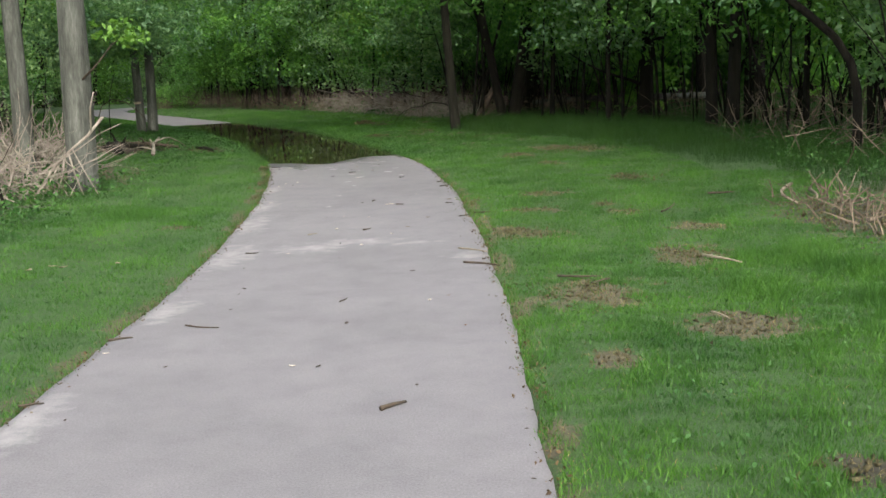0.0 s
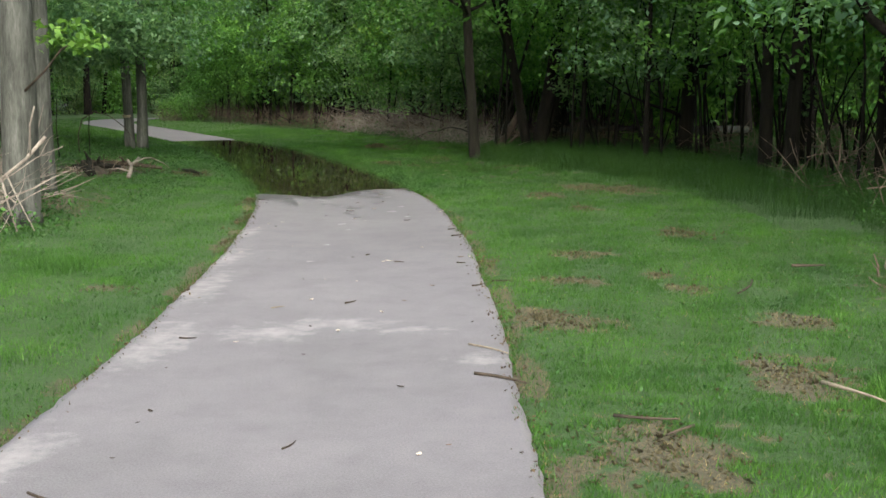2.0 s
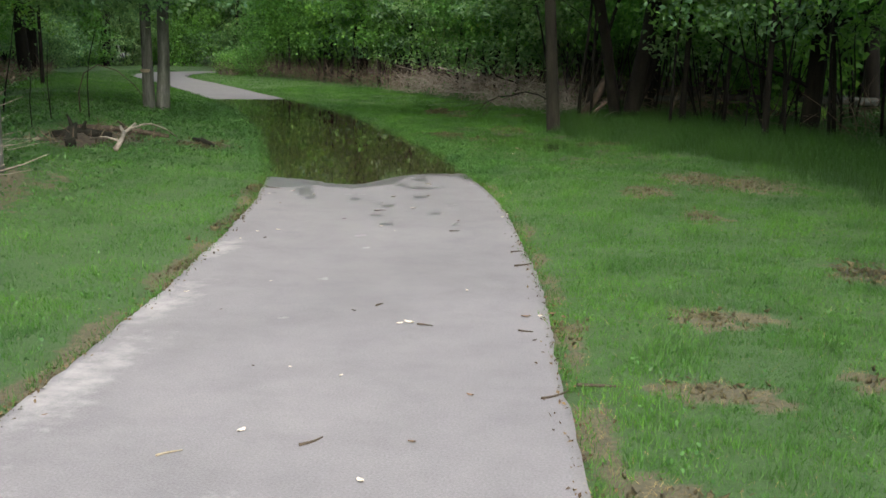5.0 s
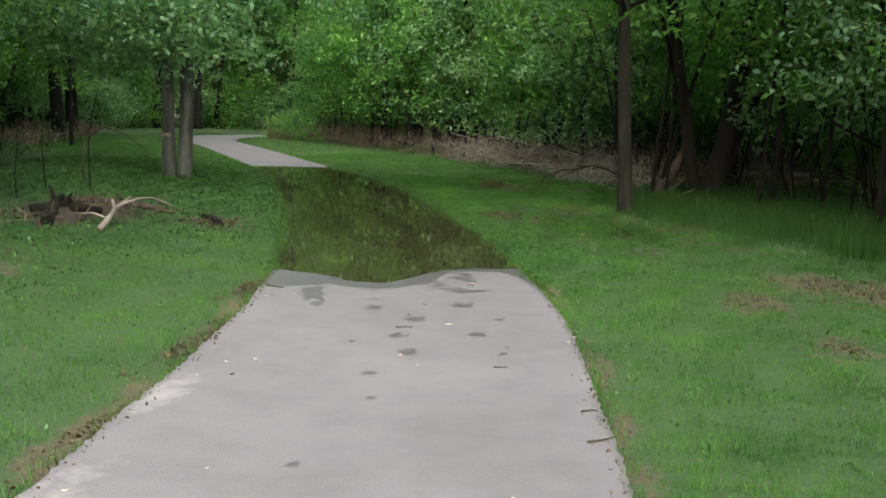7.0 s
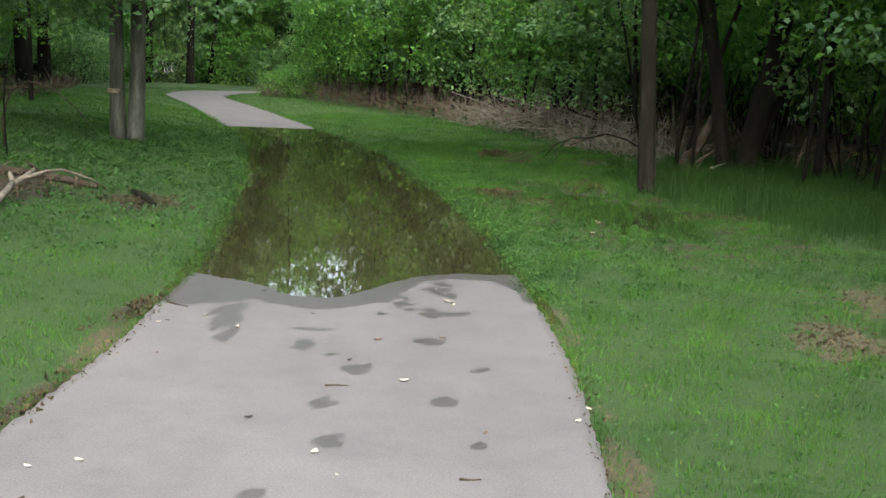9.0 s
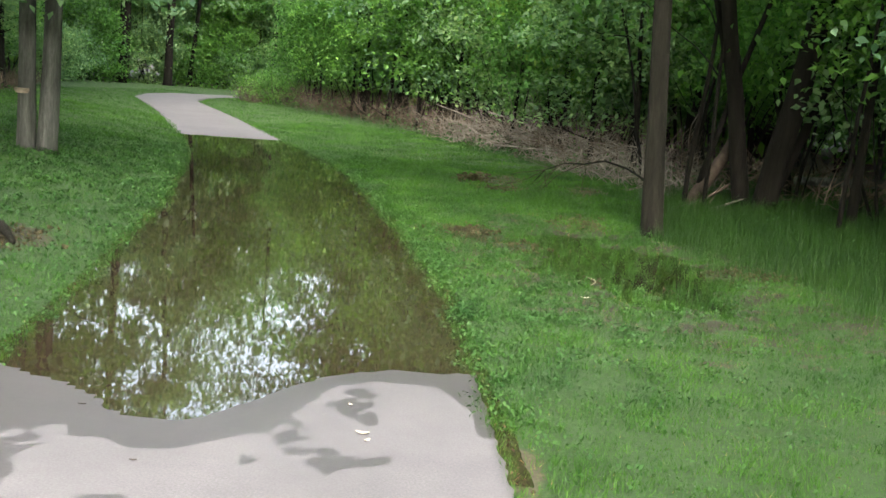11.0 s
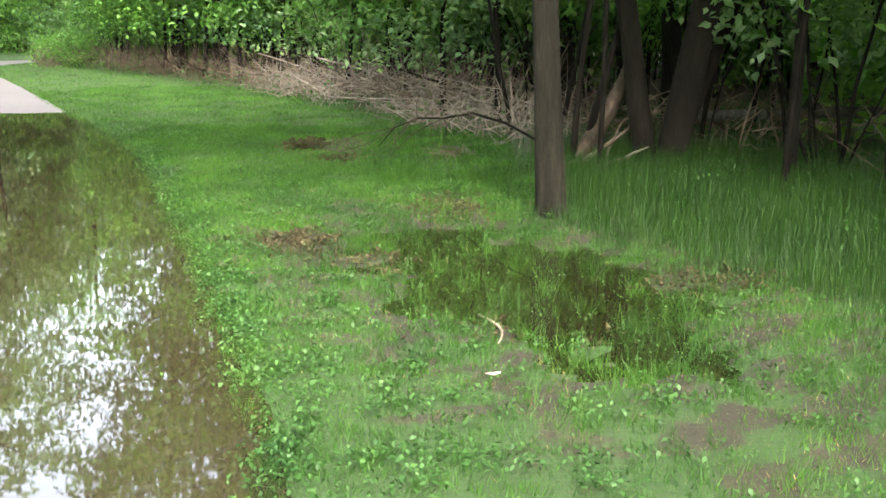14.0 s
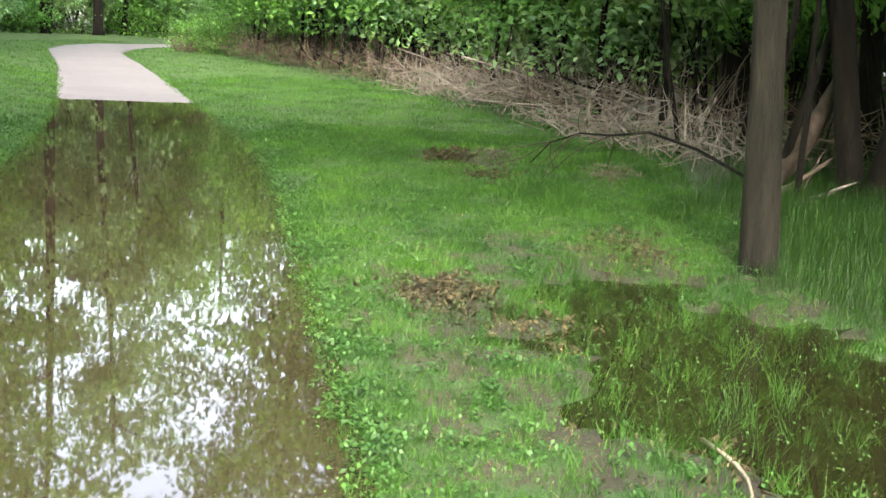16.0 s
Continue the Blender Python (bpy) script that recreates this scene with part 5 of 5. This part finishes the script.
def broken_stump():
    """A split rotten trunk leaning against the dark stems, with pale slivers at its foot."""
    top = tagged(new("broken_stump"), "split brown rotten trunk leaning among dark stems", "stump")
    r = random.Random(13)
    z = float(ground_z(np.array(0.9), np.array(31.8)))
    line = [(0.62, 31.7, z - 0.05), (0.78, 31.8, z + 0.22), (0.95, 31.92, z + 0.5), (1.1, 32.02, z + 0.76), (1.2, 32.1, z + 0.98), (1.27, 32.14, z + 1.12)]
    part("trunk", mesh_of("trunk", *tube(line, [0.1, 0.095, 0.09, 0.085, 0.06, 0.02], 9, 0.2, 60), DARK_TWIG, True), top)
    for k in range(5):
        x, y = 0.5 + 0.1 * k + r.uniform(-0.06, 0.06), 31.35 + r.uniform(-0.15, 0.25)
        d = (r.uniform(0.2, 1.0), r.uniform(-0.2, 0.4), r.uniform(0.1, 0.7))
        pts = wander((x, y, z), d, r.uniform(0.35, 0.8), 4, 0.12, r)
        w = r.uniform(0.012, 0.03)
        part("splinter", mesh_of("splinter", *tube(pts, [w * 1.2, w * 1.1, w * 0.9, w * 0.7, w * 0.2], 5, 0.25, 600 + k), (PALE_WOOD, BRUSH_WOOD, RUST_WOOD)[k % 3], True), top)
    return top


broken_stump()
log("fallen grey tree trunk in the undergrowth", [(2.3, 33.5, 0.42), (3.8, 34.0, 0.45), (5.4, 34.8, 0.4), (7.6, 35.5, 0.35)], [0.06, 0.075, 0.08, 0.09], BARK, 11, ((1, 0.5), (2, 0.6)))


for k, (ax, ay, az, bx, by, bz, rad, mat) in enumerate((
        (-3.3, 40.4, 0.85, -1.4, 39.2, 0.35, 0.024, PALE_WOOD), (-3.0, 39.6, 0.2, -0.7, 37.9, 0.3, 0.022, PALE_WOOD), (-1.4, 38.4, 0.6, 0.3, 36.6, 0.1, 0.02, PALE_WOOD), (-1.2, 39.2, 0.95, 0.3, 39.2, 1.0, 0.014, PALE_WOOD),
        (0.25, 37.6, 0.0, 0.1, 37.9, 1.4, 0.016, BRUSH_WOOD), (-2.0, 39.0, 0.0, -2.3, 39.4, 1.3, 0.014, BRUSH_WOOD), (-0.9, 37.6, 0.1, 0.6, 35.9, 0.35, 0.018, PALE_WOOD), (-5.2, 44.9, 0.8, -3.2, 42.4, 0.2, 0.022, PALE_WOOD),
        (-4.4, 43.6, 0.1, -2.9, 41.3, 0.5, 0.018, BRUSH_WOOD), (-0.2, 36.6, 0.5, 1.3, 35.4, 0.15, 0.02, PALE_WOOD), (-1.7, 38.1, 0.15, -1.0, 37.3, 0.75, 0.015, PALE_WOOD))):
    stick("branch", "long grey dead branch lying in tangled brush" if mat is PALE_WOOD else "dark dead branch standing in tangled brush", earth(ax, ay, az), earth(bx, by, bz), rad * 0.72, mat, 700 + k, 0.11)


def bowed_sapling():
    top = tagged(new("bowed_sapling"), "thin bare sapling bowed over in an arch", "sapling", "saplings of the wood")
    pts = [earth(-7.7, 26.0, -0.02), earth(-7.72, 26.0, 0.35), earth(-7.62, 26.0, 0.68), earth(-7.4, 26.05, 0.85), earth(-7.1, 26.1, 0.8), earth(-6.85, 26.2, 0.6), earth(-6.7, 26.25, 0.4)]
    part("trunk", mesh_of("trunk", *tube(pts, [0.013, 0.012, 0.011, 0.01, 0.008, 0.007, 0.005], 6, 0.1, 3), DARK_TWIG, True), top)
    return top


bowed_sapling()


def leaning_branch():
    """Pale dead branches propped against the big trunk."""
    top = tagged(new("dead_branch"), "pale dead forked branch propped against a tree trunk", "branch")
    z = float(ground_z(np.array(-4.9), np.array(15.4)))
    for k, (pts, rad) in enumerate((([(-4.3, 15.5, 0.98), (-4.5, 15.45, 0.75), (-4.75, 15.4, 0.55), (-5.0, 15.3, 0.3)], 0.022), ([(-4.75, 15.4, 0.55), (-4.68, 15.35, 0.3), (-4.55, 15.25, 0)], 0.014),
                                    ([(-4.8, 15.4, 0.5), (-4.82, 15.3, 0.25), (-4.9, 15.2, 0)], 0.014), ([(-4.95, 15.3, 0.35), (-5.05, 15.25, 0.15), (-5.2, 15.2, 0)], 0.012),
                                    ([(-4.85, 15.4, 0.45), (-4.98, 15.3, 0.2), (-5.02, 15.1, 0)], 0.01), ([(-4.7, 15.4, 0.6), (-4.55, 15.3, 0.35), (-4.35, 15.2, 0.02)], 0.01),
                                    ([(-4.45, 15.45, 0.8), (-4.42, 15.4, 1.1), (-4.36, 15.4, 1.3)], 0.012))):
        part("limb", mesh_of("limb", *tube([(x, y, q + z) for x, y, q in pts], [rad * (1 - 0.12 * i) for i in range(len(pts))], 6, 0.1, k), PALE_WOOD, True), top)
    return top


leaning_branch()
stick("branch", "pale dead branch lying in brush beside trunks", earth(-6.6, 15.9, 0.55), earth(-5.3, 15.6, 0.02), 0.018, DEAD_WOOD, 31, 0.05)
stick("branch", "pale dead branch lying in brush beside trunks", earth(-5.9, 14.6, 0.02), earth(-5.2, 15.3, 0.45), 0.014, DEAD_WOOD, 32, 0.05)


def fallen_branch():
    """A dead branch leaning out of the tall grass, with its twigs."""
    top = tagged(new("fallen_branch"), "dead forked branch drooping over the lawn", "branch")
    r = random.Random(4)
    main = [(0.05, 28.6, 0.55), (-0.2, 29.6, 0.62), (-0.5, 30.8, 0.62), (-0.8, 31.6, 0.5), (-1.1, 32.2, 0.45), (-1.4, 32.6, 0.3), (-1.6, 32.9, 0.05)]
    part("limb", mesh_of("limb", *tube(main, [0.012, 0.012, 0.012, 0.011, 0.009, 0.007, 0.005], 7, 0.1, 4), SHADED_BARK, True), top)
    for i in (2, 3, 3, 4, 4, 4, 5, 5, 5, 5):
        line = wander(main[i], (r.uniform(-1, 0.2), r.uniform(-0.5, 0.6), r.uniform(-0.5, 0.25)), r.uniform(0.4, 0.9), 5, 0.3, r, -0.06)
        part("twig", mesh_of("twig", *tube(line, [0.006, 0.0055, 0.005, 0.0045, 0.004, 0.003], 5, 0, 4), DARK_TWIG), top)
    return top


fallen_branch()


def blob(name, label, x, y, a, b, turn, material, seed, height=None, up=0.003, category="stain"):
    """A low uneven-edged patch lying on path or ground; a mound if height is given."""
    r = random.Random(seed)
    n, rings = 22, 4
    ph = [r.uniform(0, 6.28) for _ in range(5)]
    on = flat if height is None else earth
    verts = []
    for i in range(rings + 1):
        for k in range(n):
            t = 2 * math.pi * k / n
            e = 1 + 0.3 * math.sin(2 * t + ph[0]) + 0.22 * math.sin(3 * t + ph[1]) + 0.15 * math.sin(5 * t + ph[2]) + 0.1 * math.sin(8 * t + ph[3])
            q = i / rings * e
            dx, dy = a * q * math.cos(t), b * q * math.sin(t)
            px, py = x + dx * math.cos(turn) - dy * math.sin(turn), y + dx * math.sin(turn) + dy * math.cos(turn)
            z = on(px, py)[2]
            z += up if height is None else height * (1 - (i / rings) ** 2) * r.uniform(0.3, 1.3) + 0.012 - 0.03 * (i == rings)
            verts.append((px, py, z))
    faces = [(i * n + k, i * n + (k + 1) % n, (i + 1) * n + (k + 1) % n, (i + 1) * n + k) for i in range(rings) for k in range(n)]
    return tagged(new(name, mesh_of(name, verts, faces, material, True)), label, category)


blob("debris_heap", "low heap of rotten brown debris beside the lawn", -6.25, 22.8, 0.42, 0.85, 0.25, DARK_TWIG, 560, height=0.1, category="debris")
def clods():
    """Crumbs of turned soil on the bare patches."""
    r = np.random.default_rng(77)
    vs = []
    for sx, sy, a, b, wet in SOIL_SPOTS:
        n = int(260 * a * b / 0.12) if sy < 30 else 120
        n = min(n, 500)
        x, y = sx + r.normal(0, 0.55, n) * a, sy + r.normal(0, 0.55, n) * b
        s = r.uniform(0.006, 0.028, n) * (1.5 if wet else 1)
        c = np.stack([x, y, ground_z(x, y) + s * 0.25], 1)
        v = c[:, None, :] + r.normal(0, 0.5, (n, 4, 3)) * s[:, None, None]
        vs.append(v.reshape(-1, 3))
    for sx, sy, a, b, high in ((-2.5, 33.0, 0.2, 0.28, 0.1), (-1.98, 31.9, 0.26, 0.4, 0.05), (-1.62, 26.95, 0.26, 0.28, 0.03), (1.05, 26.05, 0.25, 0.25, 0.03)):
        n = 160
        x, y = sx + r.normal(0, 0.6, n) * a, sy + r.normal(0, 0.6, n) * b
        s = r.uniform(0.02, 0.05, n) if high < 0.08 else r.uniform(0.03, 0.08, n)
        c = np.stack([x, y, ground_z(x, y) + r.uniform(0.1, 1, n) * high], 1)
        vs.append((c[:, None, :] + r.normal(0, 0.5, (n, 4, 3)) * s[:, None, None] * np.array([1, 1, 0.6])).reshape(-1, 3))
    v = np.concatenate(vs)
    q = np.arange(0, len(v), 4)
    f = np.stack([q, q + 1, q + 2, q, q + 2, q + 3, q, q + 3, q + 1, q + 1, q + 3, q + 2], 1).ravel()
    return tagged(new("soil_clods", fast_mesh("soil_clods", v, f, 3, SOIL)), "crumbled brown soil clods on scuffed lawn patches", "soil", kind="stuff")


clods()


def small_leaf(x, y, size, turn, material, label, on):
    """A curled dead leaf."""
    v, f = [], []
    for i in range(5):
        t = i / 4
        w = size * 0.32 * math.sin(math.pi * min(max(t, 0.06), 0.94))
        c = size * (t - 0.5)
        for s in (-1, 0, 1):
            v.append((c, s * w, 0.004 + abs(s) * size * 0.09 + size * 0.1 * (2 * t - 1) ** 2))
    for i in range(4):
        for s in (0, 1):
            a = 3 * i + s
            f.append((a, a + 3, a + 4, a + 1))
    ob = tagged(new("leaf", mesh_of("leaf", v, f, material, True)), label, "leaf")
    ob.matrix_basis = pose(*on(x, y), 0, 0, turn)
    return ob


for k, (x, y, s, pale) in enumerate(((-1.22, 20.33, 0.11, 1), (-1.18, 20.25, 0.07, 1), (-1.37, 20.72, 0.06, 1), (-1.13, 18.39, 0.1, 1), (-1.26, 17.27, 0.09, 1), (-0.57, 13.93, 0.12, 1), (-0.62, 13.9, 0.08, 1), (-0.66, 10.94, 0.09, 1), (-0.68, 6.84, 0.07, 1), (-1.0, 12.03, 0.09, 1),
                                     (-0.43, 11.57, 0.08, 1), (0.08, 14.18, 0.1, 0), (0.16, 14.2, 0.08, 1), (-0.12, 12.64, 0.07, 0), (0.23, 14.27, 0.1, 0), (0.3, 14.2, 0.09, 0), (-0.3, 12.0, 0.06, 0), (-0.26, 18.0, 0.08, 1), (-0.22, 18.2, 0.07, 1))):
    small_leaf(x, y, s * 0.55, k * 67, PALE_LEAF if pale else RUST_LEAF, "pale curled dead leaf on asphalt" if pale else "brown curled dead leaf on asphalt", flat)
small_leaf(-0.43, 24.03, 0.07, 20, PALE_LEAF, "pale yellowish dead leaf in wet grass", earth)
for k, (x, y) in enumerate(((-3.06, 9.95), (-2.96, 9.9), (-3.2, 9.8), (-2.55, 10.0))):
    small_leaf(x, y, 0.075, 40 * k, DEAD_WOOD, "pale brown crumpled leaf lying in the lawn", lambda a, c: earth(a, c, 0.04))
lr = random.Random(9)
for k in range(46):
    y = lr.uniform(6, 21)
    t = lr.random()
    x = float(left_edge(y)) * (1 - t) + float(right_edge(y)) * t
    small_leaf(x, y, lr.uniform(0.02, 0.045), lr.uniform(0, 360), lr.choice((DARK_TWIG, RUST_LEAF, DARK_TWIG, PALE_LEAF)), "small leaf scrap lying on asphalt", flat)
